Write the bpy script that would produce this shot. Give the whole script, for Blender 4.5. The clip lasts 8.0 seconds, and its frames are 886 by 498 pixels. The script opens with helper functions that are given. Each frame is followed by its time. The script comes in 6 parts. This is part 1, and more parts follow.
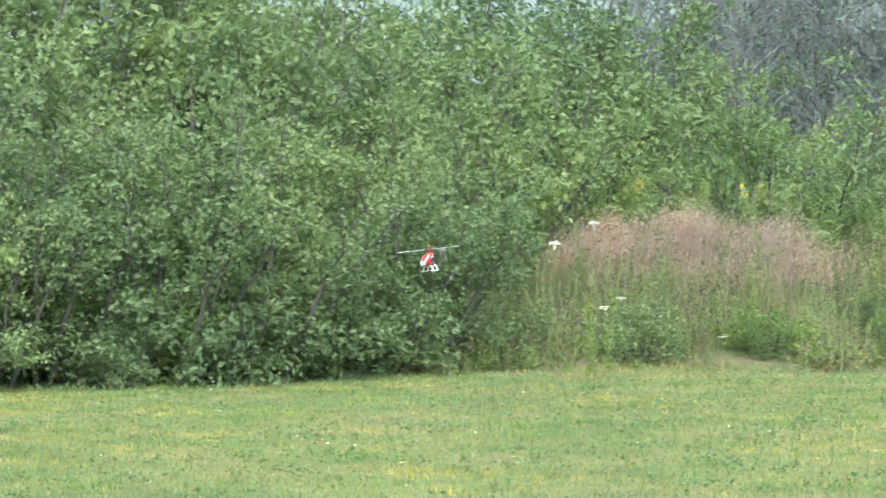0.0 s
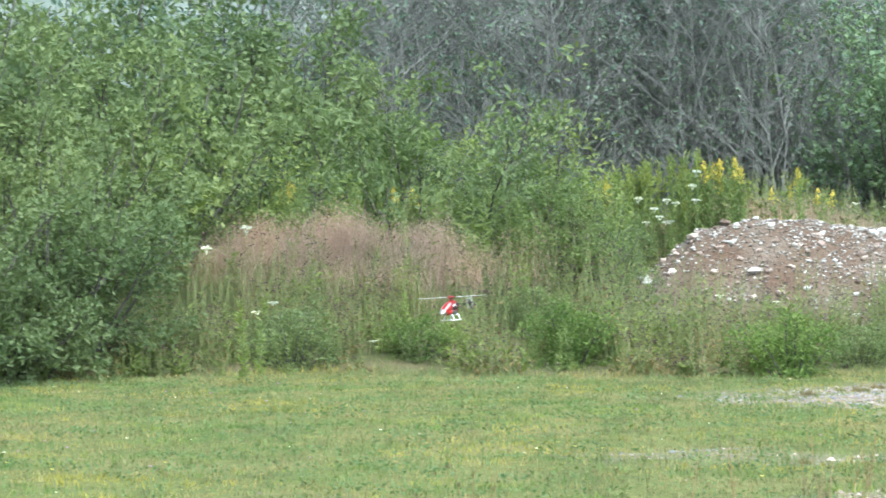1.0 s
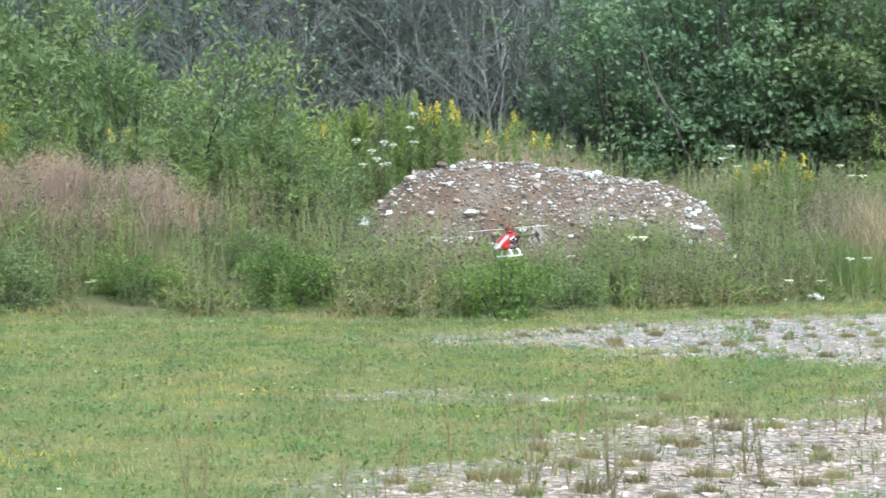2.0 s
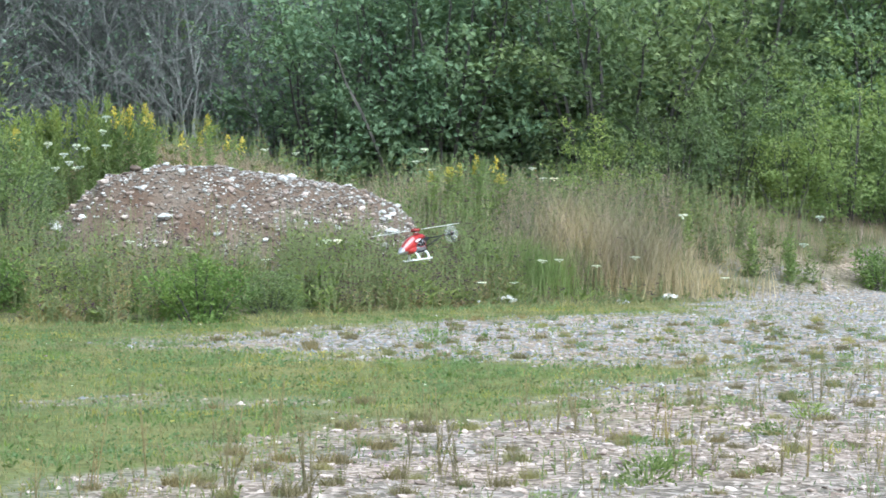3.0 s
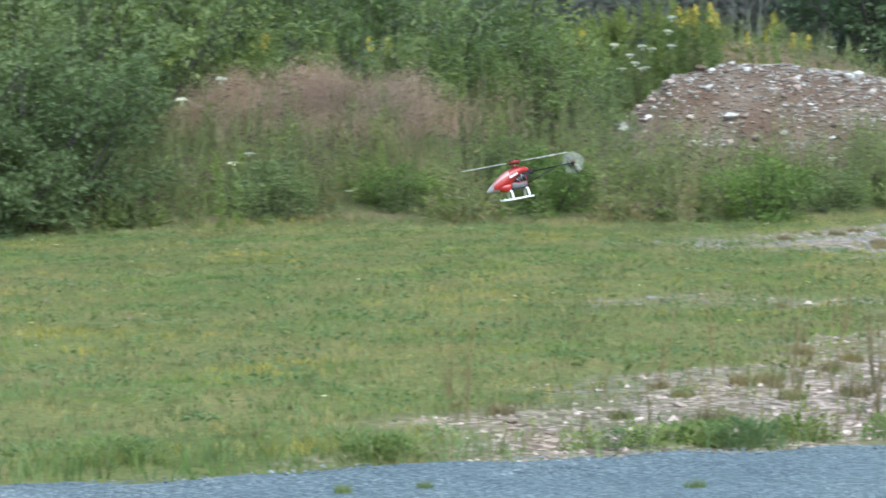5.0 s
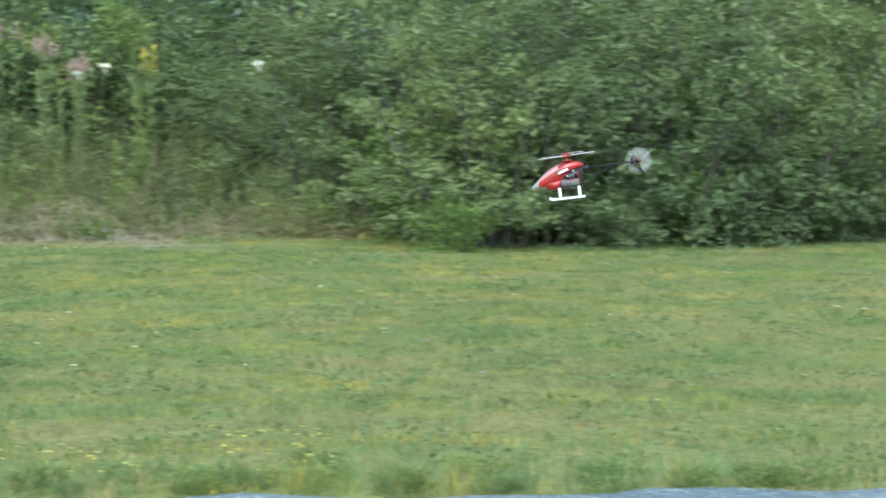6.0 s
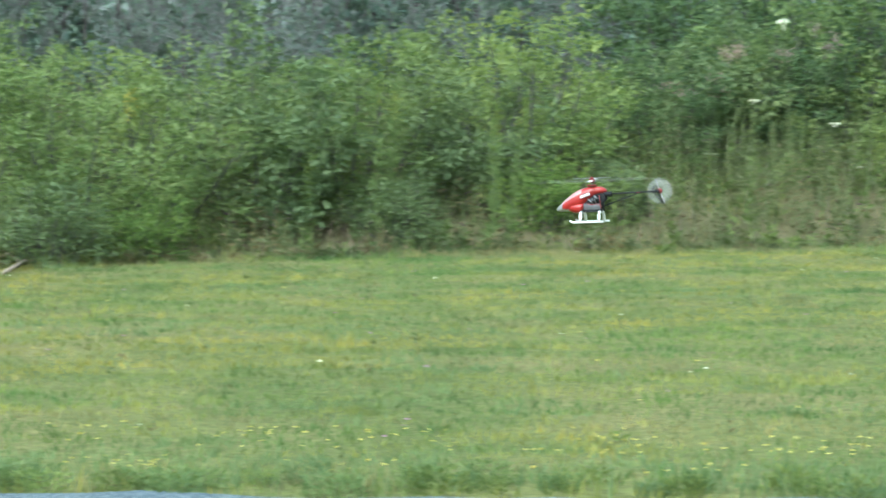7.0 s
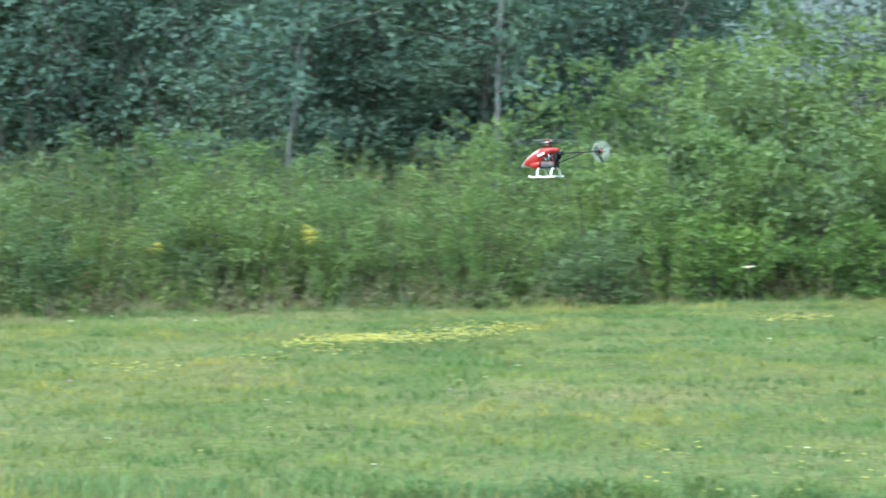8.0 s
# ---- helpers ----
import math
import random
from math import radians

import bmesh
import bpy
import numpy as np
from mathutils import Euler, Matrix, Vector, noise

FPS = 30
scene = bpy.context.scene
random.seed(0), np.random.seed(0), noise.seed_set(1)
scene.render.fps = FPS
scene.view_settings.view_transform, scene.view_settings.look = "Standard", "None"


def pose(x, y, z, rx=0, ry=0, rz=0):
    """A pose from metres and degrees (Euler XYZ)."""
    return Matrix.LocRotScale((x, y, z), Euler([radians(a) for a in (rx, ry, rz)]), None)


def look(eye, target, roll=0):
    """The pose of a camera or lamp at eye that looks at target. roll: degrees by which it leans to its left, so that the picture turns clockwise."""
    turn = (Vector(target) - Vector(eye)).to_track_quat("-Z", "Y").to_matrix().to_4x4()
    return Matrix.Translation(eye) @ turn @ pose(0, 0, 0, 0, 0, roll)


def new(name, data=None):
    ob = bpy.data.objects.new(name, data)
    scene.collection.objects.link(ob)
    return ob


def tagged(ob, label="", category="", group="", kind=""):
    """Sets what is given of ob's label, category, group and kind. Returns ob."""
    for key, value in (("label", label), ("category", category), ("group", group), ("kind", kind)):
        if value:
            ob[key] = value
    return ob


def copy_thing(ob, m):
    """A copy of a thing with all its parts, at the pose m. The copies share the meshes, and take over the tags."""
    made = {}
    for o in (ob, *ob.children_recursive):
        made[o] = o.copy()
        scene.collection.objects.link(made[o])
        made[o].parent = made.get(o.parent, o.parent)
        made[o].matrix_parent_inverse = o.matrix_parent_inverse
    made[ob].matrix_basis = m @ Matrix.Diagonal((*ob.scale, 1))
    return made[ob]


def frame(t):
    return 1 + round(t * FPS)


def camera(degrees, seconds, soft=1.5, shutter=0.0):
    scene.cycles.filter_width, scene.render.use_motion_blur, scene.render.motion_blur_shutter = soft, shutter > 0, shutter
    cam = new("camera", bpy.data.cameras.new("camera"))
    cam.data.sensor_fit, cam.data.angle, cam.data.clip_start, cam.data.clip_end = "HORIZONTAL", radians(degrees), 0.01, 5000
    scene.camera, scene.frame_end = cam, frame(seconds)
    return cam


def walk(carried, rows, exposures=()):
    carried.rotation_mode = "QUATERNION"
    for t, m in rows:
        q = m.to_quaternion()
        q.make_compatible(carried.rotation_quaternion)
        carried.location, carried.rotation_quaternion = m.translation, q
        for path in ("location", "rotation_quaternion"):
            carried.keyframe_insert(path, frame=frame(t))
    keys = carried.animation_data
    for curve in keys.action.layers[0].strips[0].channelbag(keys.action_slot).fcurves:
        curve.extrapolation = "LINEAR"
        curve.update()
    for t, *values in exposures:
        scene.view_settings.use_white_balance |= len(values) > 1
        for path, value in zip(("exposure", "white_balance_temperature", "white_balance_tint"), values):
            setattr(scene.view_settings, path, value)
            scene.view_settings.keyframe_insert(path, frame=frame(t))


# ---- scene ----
# The camera stands at the roadside and is panned by hand after the model helicopter.
EYE_H = 1.7
VIEW = [  # seconds, heading right of +y, tilt up, roll (degrees)
    (0.00, -13.80, -0.36, 0.08),
    (0.50, -10.11, -0.21, 0.14),
    (1.00, -6.68, -0.26, 0.05),
    (1.50, -3.69, -0.90, 0.29),
    (2.00, -0.89, -1.44, 0.35),
    (2.20, 0.24, -1.48, 0.44),
    (2.40, 1.52, -1.47, 0.43),
    (2.60, 2.96, -1.41, 0.38),
    (2.80, 4.32, -1.35, 0.30),
    (3.00, 5.36, -1.34, 0.22),
    (3.15, 5.78, -1.39, 0.17),
    (3.30, 5.78, -1.52, 0.13),
    (3.50, 5.28, -1.91, 0.02),
    (4.00, 2.94, -3.50, -0.14),
    (4.50, 0.00, -3.94, -0.21),
    (4.60, -0.93, -3.83, -0.37),
    (5.00, -6.22, -3.36, -0.62),
    (5.20, -9.33, -3.34, -0.30),
    (5.40, -12.64, -3.32, -0.22),
    (5.60, -16.26, -3.29, -0.11),
    (5.80, -20.13, -3.26, 0.01),
    (6.00, -24.20, -3.22, 0.11),
    (6.15, -27.36, -3.19, 0.16),
    (6.30, -30.58, -3.15, 0.18),
    (6.50, -34.90, -3.08, 0.11),
    (7.00, -46.54, -3.25, 0.03),
    (7.50, -55.58, -2.99, -0.22),
    (7.70, -59.84, -2.90, 0.09),
    (7.90, -64.02, -2.72, -0.22),
    (8.00, -66.07, -2.67, -0.17),
]
cam = camera(18.0, 8.0, 1.6, 0.15)
walk(cam, [(t, pose(0, 0, EYE_H, 90 + tilt, 0, -pan) @ pose(0, 0, 0, 0, 0, roll)) for t, pan, tilt, roll in VIEW],
     [(0.0, 1.75, 5650, 0), (0.7, 1.64, 5650, 0), (1.5, 1.45, 5550, 1), (2.2, 1.32, 5500, 2), (3.5, 1.12, 5400, 2), (4.5, 0.92, 5450, 3), (5.2, 0.98, 5480, 2), (6.5, 1.29, 5450, -3),
      (7.3, 1.35, 5350, -8), (8.0, 1.48, 5130, -9)])

# ---- overcast daylight ----
world = bpy.data.worlds.new("overcast_sky")
scene.world = world
world.use_nodes = True
nt = world.node_tree
sky = nt.nodes.new("ShaderNodeTexSky")
sky.sky_type = 'NISHITA'
sky.sun_disc = False
sky.sun_elevation, sky.sun_rotation = radians(47), radians(155)
sky.dust_density, sky.air_density = 5.0, 1.2
grey = nt.nodes.new("ShaderNodeHueSaturation")
grey.inputs["Saturation"].default_value = 0.45
nt.links.new(sky.outputs[0], grey.inputs["Color"])
bg = nt.nodes["Background"]
nt.links.new(grey.outputs[0], bg.inputs[0])
bg.inputs[1].default_value = 0.15
sun = new("sun", bpy.data.lights.new("sun", 'SUN'))
sun.data.energy, sun.data.angle, sun.data.color = 1.5, radians(35), (1.0, 0.97, 0.92)
# compass 155 degrees right of +y, 47 degrees up: behind the camera, to its right
_a, _e = radians(155), radians(47)
sun.matrix_world = look((0, 0, 30), (-30 * math.sin(_a) * math.cos(_e), -30 * math.cos(_a) * math.cos(_e), 30 - 30 * math.sin(_e)))

# ---- plan ----
ROAD_EDGE = [(-30, -26), (-17, -8), (-13.4, 0.5), (-10.7, 5.7), (-9.5, 7.1), (-6.6, 9.7), (-3.75, 11.27), (-1.94, 12.15), (0, 12.85),
             (2.1, 13.35), (3.45, 13.83), (7, 14.9), (14, 16.5), (40, 21)]
VERGE = [(-27, -20), (-24, -3), (-23.2, 6.4), (-22.6, 10.2), (-22.3, 14.4), (-21.2, 18), (-20, 21.5), (-17.5, 26), (-14.2, 28.6), (-11, 30.2),
         (-8, 32.6), (-5.3, 33.5), (-2.5, 33.6), (0.1, 34.0), (1.7, 35.8), (4.5, 38.5), (7, 39.3), (11, 42.5), (20, 47), (45, 55)]
GRAVEL_NEAR = [(-1.5, 12.6), (-1.0, 14.6), (0.0, 16.6), (0.8, 18.6), (1.4, 20.0), (3.0, 20.6), (3.6, 23.0), (5.2, 25.6), (20, 27.5), (20, 17.6), (3.4, 13.7), (0, 12.7)]
GRAVEL_FAR = [(-0.6, 29.6), (1.0, 32.0), (3.2, 34.6), (6.6, 36.6), (7.6, 40.2), (8.6, 42.6), (12.3, 46.0), (24, 50), (24, 26), (5.0, 25.8), (2.3, 26.8)]
GRAVEL_BITS = [(-0.2, 21.8, 0.6, 0.35), (-16.7, 27.1, 0.9, 0.7)]


def dist_poly(x, y, pts, closed):
    """Distance of many points to a line of points, and, for a closed one, negative inside."""
    pts = np.array(pts, float)
    nxt = np.roll(pts, -1, 0) if closed else pts[1:]
    pts_ = pts if closed else pts[:-1]
    best = np.full(x.shape, 1e9)
    inside = np.zeros(x.shape, bool)
    for (ax, ay), (bx, by) in zip(pts_, nxt):
        dx, dy = bx - ax, by - ay
        u = np.clip(((x - ax) * dx + (y - ay) * dy) / (dx * dx + dy * dy), 0, 1)
        best = np.minimum(best, np.hypot(x - ax - u * dx, y - ay - u * dy))
        if abs(by - ay) > 1e-9:
            inside ^= ((ay > y) != (by > y)) & (x < (bx - ax) * (y - ay) / (by - ay) + ax)
    return np.where(inside, -best, best) if closed else best


def wav(x, y, s, k=0.0):
    """Cheap smooth unevenness, about -1 to 1, of wavelength s."""
    a = 2 * np.pi / s
    return (np.sin(a * x + 1.3 * np.sin(a * 0.61 * y + k) + k) + np.sin(a * 0.83 * y + 1.7 * np.sin(a * 0.47 * x + 2 * k) + 1.9 * k)
            + np.sin(a * 1.7 * (0.6 * x - 0.8 * y) + 3.1 * k)) / 3


def behind_verge(x, y):
    """Metres beyond the edge of the mown grass (negative on the grass)."""
    return -dist_poly(x, y, VERGE + [(200, 80), (90, 260), (-160, 260), (-260, 60), (-200, -60)], True)


def road_in(x, y):
    return -dist_poly(x, y, ROAD_EDGE + [(40, 8), (3, -1.5), (-6, -10), (-14, -30)], True)


def gravel_amount(x, y):
    d = np.minimum(dist_poly(x, y, GRAVEL_NEAR, True), dist_poly(x, y, GRAVEL_FAR, True))
    for bx, by, rx, ry in GRAVEL_BITS:
        d = np.minimum(d, (np.hypot((x - bx) / rx, (y - by) / ry) - 1) * 0.5)
    d = d + 0.6 * wav(x, y, 2.1, 1.0) + 0.5 * wav(x, y, 0.75, 2.0) + 0.3 * wav(x, y, 0.3, 4.0)
    return np.clip(0.5 - d / 1.3, 0, 1)


def height(x, y):
    b = behind_verge(x, y)
    z = 0.02 * wav(x, y, 3.1) + 0.012 * wav(x, y, 0.9, 3.0)
    left = np.clip((-x - 12) / 6, 0, 1)
    rise = np.clip((b - 0.4) / (6 - 2.2 * left), 0, 1)
    z = z + rise * (0.25 + 0.62 * left * np.clip((y - 14) / 8, 0, 1)) + np.clip(b - 6, 0, 60) * 0.03
    z = z + 1.0 * np.exp(-((x + 6.9) / 1.6) ** 2 - ((y - 37.7) / np.where(y < 37.7, 2.1, 1.5)) ** 2) + 0.9 * np.exp(-((x + 4.6) / 1.4) ** 2 - ((y - 37.9) / np.where(y < 37.9, 2.1, 1.5)) ** 2)
    z = z + 0.7 * np.exp(-((x + 2.9) / 0.9) ** 2 - ((y - 38.9) / 1.6) ** 2)          # knoll of the pale grass
    z = z + 1.5 * np.exp(-(x / 3.2) ** 2 - (np.minimum(y - 44.5, 0) / 2.2) ** 2)           # rise behind the gravel heap
    z = z + (0.8 + 0.35 * np.clip((x - 6) / 3, 0, 1)) * np.clip((b - 1.0) / 3.4, 0, 1) * np.clip((x - 2.6) / 1.6, 0, 1) * np.clip((24 - x) / 5, 0, 1)      # bank right of the heap
    z = z - 0.03 * np.clip((road_in(x, y) + 0.2) / 0.4, 0, 1)
    return z


# ---- mesh helpers ----
def mesh_np(name, V, F, mats, idx=None, smooth=False):
    V, F = np.asarray(V, np.float32), np.asarray(F, np.int32)
    me = bpy.data.meshes.new(name)
    n, k = F.shape
    me.vertices.add(len(V))
    me.vertices.foreach_set("co", V.ravel())
    me.loops.add(n * k)
    me.loops.foreach_set("vertex_index", F.ravel())
    me.polygons.add(n)
    me.polygons.foreach_set("loop_start", np.arange(0, n * k, k, dtype=np.int32))
    if idx is not None:
        me.polygons.foreach_set("material_index", np.asarray(idx, np.int32))
    me.polygons.foreach_set("use_smooth", np.full(n, smooth))
    for m in (mats if isinstance(mats, (list, tuple)) else [mats]):
        me.materials.append(m)
    me.update(calc_edges=True)
    return me


def under(name, me, parent, label=""):
    ob = new(name, me)
    ob.parent = parent
    return tagged(ob, label) if label else ob


def part(name, bm, material, parent, label="", smooth=True):
    me = bpy.data.meshes.new(name)
    bm.to_mesh(me)
    bm.free()
    for m in (material if isinstance(material, (list, tuple)) else [material]):
        me.materials.append(m)
    for p in me.polygons:
        p.use_smooth = smooth
    return under(name, me, parent, label)


def unit(v):
    return v / np.maximum(np.linalg.norm(v, axis=-1, keepdims=True), 1e-9)


def blades(P, H, W, lean, r):
    """Tapered grass blades with a bend: base points P, heights, widths."""
    n = len(P)
    a = r.uniform(0, 2 * np.pi, n)
    side = np.stack([np.cos(a), np.sin(a), 0 * a], 1) * (W / 2)[:, None]
    b = r.uniform(0, 2 * np.pi, n)
    off = np.stack([np.cos(b), np.sin(b), 0 * b], 1) * (H * lean * r.uniform(0.2, 1, n))[:, None]
    up = np.zeros((n, 3))
    up[:, 2] = H
    mid = P + 0.55 * up + 0.3 * off
    V = np.stack([P - side, P + side, mid + 0.75 * side, mid - 0.75 * side, P + up + off], 1).reshape(-1, 3)
    o = np.arange(n)[:, None] * 5
    F = np.concatenate([o + [0, 1, 2], o + [0, 2, 3], o + [3, 2, 4]], 0)
    return V, F


def leaves(P, D, S, r, aspect=0.62, fold=0.25):
    """Folded leaves at P that point along D, length S: two triangles each way from the midrib."""
    n = len(P)
    D = unit(D)
    q = r.normal(size=(n, 3)) * 0.75 + np.array([0, 0, 0.9])
    side = unit(np.cross(D, q))
    nrm = unit(np.cross(side, D))
    L, Wd = S[:, None], (S * aspect / 2)[:, None]
    a = P
    c = P + D * L - nrm * L * 0.10
    l = P + D * L * 0.48 + side * Wd + nrm * Wd * fold
    rr = P + D * L * 0.48 - side * Wd + nrm * Wd * fold
    V = np.stack([a, rr, c, l], 1).reshape(-1, 3)
    o = np.arange(n)[:, None] * 4
    return V, np.concatenate([o + [0, 1, 2], o + [0, 2, 3]], 0)


def tubes(A, B, ra, rb, sides=4):
    """Tapered sticks from A to B."""
    n = len(A)
    d = unit(B - A)
    ref = np.where(np.abs(d[:, 2:3]) > 0.9, np.array([[1.0, 0, 0]]), np.array([[0, 0, 1.0]]))
    u = unit(np.cross(d, ref))
    v = np.cross(d, u)
    ang = np.arange(sides) * 2 * np.pi / sides
    ring = np.cos(ang)[None, :, None] * u[:, None] + np.sin(ang)[None, :, None] * v[:, None]
    V = np.concatenate([A[:, None] + ring * np.reshape(ra, (-1, 1, 1)), B[:, None] + ring * np.reshape(rb, (-1, 1, 1))], 1).reshape(-1, 3)
    o = np.arange(n)[:, None, None] * 2 * sides
    k = np.arange(sides)
    k2 = (k + 1) % sides
    q = np.stack([k, k2, sides + k2, sides + k], 1)[None]
    q = (o + q).reshape(-1, 4)
    return V, np.concatenate([q[:, [0, 1, 2]], q[:, [0, 2, 3]]], 0)


def merge(*parts):
    """Join (V, F) or (V, F, material index) lots into V, F, index."""
    Vs, Fs, Is, o = [], [], [], 0
    for p in parts:
        Vs.append(p[0])
        Fs.append(np.asarray(p[1]) + o)
        Is.append(np.full(len(p[1]), p[2] if len(p) > 2 else 0))
        o += len(p[0])
    return np.concatenate(Vs), np.concatenate(Fs), np.concatenate(Is)


# ---- materials ----
def base_mat(name, rough=0.8, spec=0.3):
    m = bpy.data.materials.new(name)
    m.use_nodes = True
    b = m.node_tree.nodes["Principled BSDF"]
    b.inputs["Roughness"].default_value = rough
    b.inputs["Specular IOR Level"].default_value = spec
    return m, m.node_tree, b


def noise_node(t, scale, detail=3.0, coords=None, rough=0.55):
    n = t.nodes.new("ShaderNodeTexNoise")
    n.inputs["Scale"].default_value, n.inputs["Detail"].default_value, n.inputs["Roughness"].default_value = scale, detail, rough
    if coords is not None:
        t.links.new(coords, n.inputs["Vector"])
    return n.outputs["Fac"]


def ramp(t, fac, stops):
    r = t.nodes.new("ShaderNodeValToRGB")
    el = r.color_ramp.elements
    while len(el) < len(stops):
        el.new(0.5)
    for e, (p, c) in zip(el, stops):
        e.position, e.color = p, (*c, 1)
    t.links.new(fac, r.inputs[0])
    return r.outputs[0]


def mixc(t, fac, a, b, mode='MIX'):
    m = t.nodes.new("ShaderNodeMix")
    m.data_type, m.blend_type = 'RGBA', mode
    for s, v in ((m.inputs[0], fac), (m.inputs[6], a), (m.inputs[7], b)):
        if isinstance(v, bpy.types.NodeSocket):
            t.links.new(v, s)
        else:
            s.default_value = v if isinstance(v, float) else (*v, 1)
    return m.outputs[2]


def position(t):
    return t.nodes.new("ShaderNodeNewGeometry").outputs["Position"]


def bump(t, b, fac, strength, dist):
    n = t.nodes.new("ShaderNodeBump")
    n.inputs["Strength"].default_value, n.inputs["Distance"].default_value = strength, dist
    t.links.new(fac, n.inputs["Height"])
    t.links.new(n.outputs[0], b.inputs["Normal"])


def leaf_mat(name, dark, mid, light, patch=0.9, trans=0.25, rough=0.5, drifts=None):
    """Foliage: each leaf a shade of its own, with drifts of colour over the whole plant, and some light through it."""
    m, t, b = base_mat(name, max(rough, 0.65), 0.08)
    g = t.nodes.new("ShaderNodeNewGeometry")
    c = ramp(t, g.outputs["Random Per Island"], [(0.0, dark), (0.5, mid), (1.0, light)])
    drift = ramp(t, noise_node(t, patch, 4.0, g.outputs["Position"]), [(0.3, (0.70, 0.76, 0.76)), (0.5, (1.0, 1.0, 1.0)), (0.7, (1.24, 1.17, 1.0))])
    c = mixc(t, 1.0, c, drift, 'MULTIPLY')
    for scale, stops in drifts or ():
        c = mixc(t, 1.0, c, ramp(t, noise_node(t, scale, 3.0, g.outputs["Position"]), stops), 'MULTIPLY')
    oi = t.nodes.new("ShaderNodeObjectInfo")
    tone = ramp(t, oi.outputs["Random"], [(0.0, (0.84, 0.86, 0.86)), (0.5, (1.0, 1.0, 1.0)), (1.0, (1.10, 1.08, 0.97))])
    c = mixc(t, 1.0, c, tone, 'MULTIPLY')
    t.links.new(c, b.inputs["Base Color"])
    tr = t.nodes.new("ShaderNodeBsdfTranslucent")
    t.links.new(mixc(t, 1.0, c, (1.2, 1.25, 0.7), 'MULTIPLY'), tr.inputs[0])
    mx = t.nodes.new("ShaderNodeMixShader")
    mx.inputs[0].default_value = trans + 0.18
    t.links.new(b.outputs[0], mx.inputs[1])
    t.links.new(tr.outputs[0], mx.inputs[2])
    t.links.new(mx.outputs[0], t.nodes["Material Output"].inputs[0])
    return m


def plain_mat(name, col, rough=0.6, spec=0.4, metal=0.0, var=0.15, scale=30.0):
    m, t, b = base_mat(name, rough, spec)
    b.inputs["Metallic"].default_value = metal
    tc = t.nodes.new("ShaderNodeTexCoord").outputs["Object"]
    lo, hi = tuple(c * (1 - var) for c in col), tuple(min(1, c * (1 + var)) for c in col)
    t.links.new(ramp(t, noise_node(t, scale, 3.0, tc), [(0.3, lo), (0.7, hi)]), b.inputs["Base Color"])
    return m


def stone_mat(name, stops, scale=9.0):
    m, t, b = base_mat(name, 0.85, 0.25)
    g = t.nodes.new("ShaderNodeNewGeometry")
    oi = t.nodes.new("ShaderNodeObjectInfo")
    s = t.nodes.new("ShaderNodeMath")
    s.operation = 'ADD'
    t.links.new(g.outputs["Random Per Island"], s.inputs[0])
    t.links.new(oi.outputs["Random"], s.inputs[1])
    f = t.nodes.new("ShaderNodeMath")
    f.operation = 'FRACT'
    t.links.new(s.outputs[0], f.inputs[0])
    c = ramp(t, f.outputs[0], stops)
    n = noise_node(t, scale * 4, 4.0, g.outputs["Position"])
    c = mixc(t, 1.0, c, ramp(t, n, [(0.3, (0.75, 0.74, 0.72)), (0.7, (1.15, 1.15, 1.15))]), 'MULTIPLY')
    t.links.new(c, b.inputs["Base Color"])
    bump(t, b, n, 0.4, 0.01)
    return m


GREY_STONES = [(0.0, (0.20, 0.215, 0.23)), (0.35, (0.30, 0.315, 0.33)), (0.6, (0.36, 0.35, 0.34)), (0.8, (0.44, 0.40, 0.36)), (1.0, (0.58, 0.57, 0.55))]
WARM_STONES = [(0.0, (0.15, 0.13, 0.11)), (0.4, (0.36, 0.32, 0.29)), (0.75, (0.52, 0.49, 0.45)), (1.0, (0.72, 0.69, 0.66))]
GREY_STONES = [(p, tuple(v * 0.67 for v in c)) for p, c in GREY_STONES]
WARM_STONES = [(p, tuple(v * 0.63 * w for v, w in zip(c, (1.13, 0.99, 0.93)))) for p, c in WARM_STONES]
M_GREYSTONE = stone_mat("grey_gravel", GREY_STONES)
M_WARMSTONE = stone_mat("pale_stone", WARM_STONES)
M_WHITESTONE = stone_mat("white_stone", [(0.0, (0.30, 0.295, 0.285)), (0.5, (0.42, 0.415, 0.40)), (1.0, (0.55, 0.545, 0.53))])


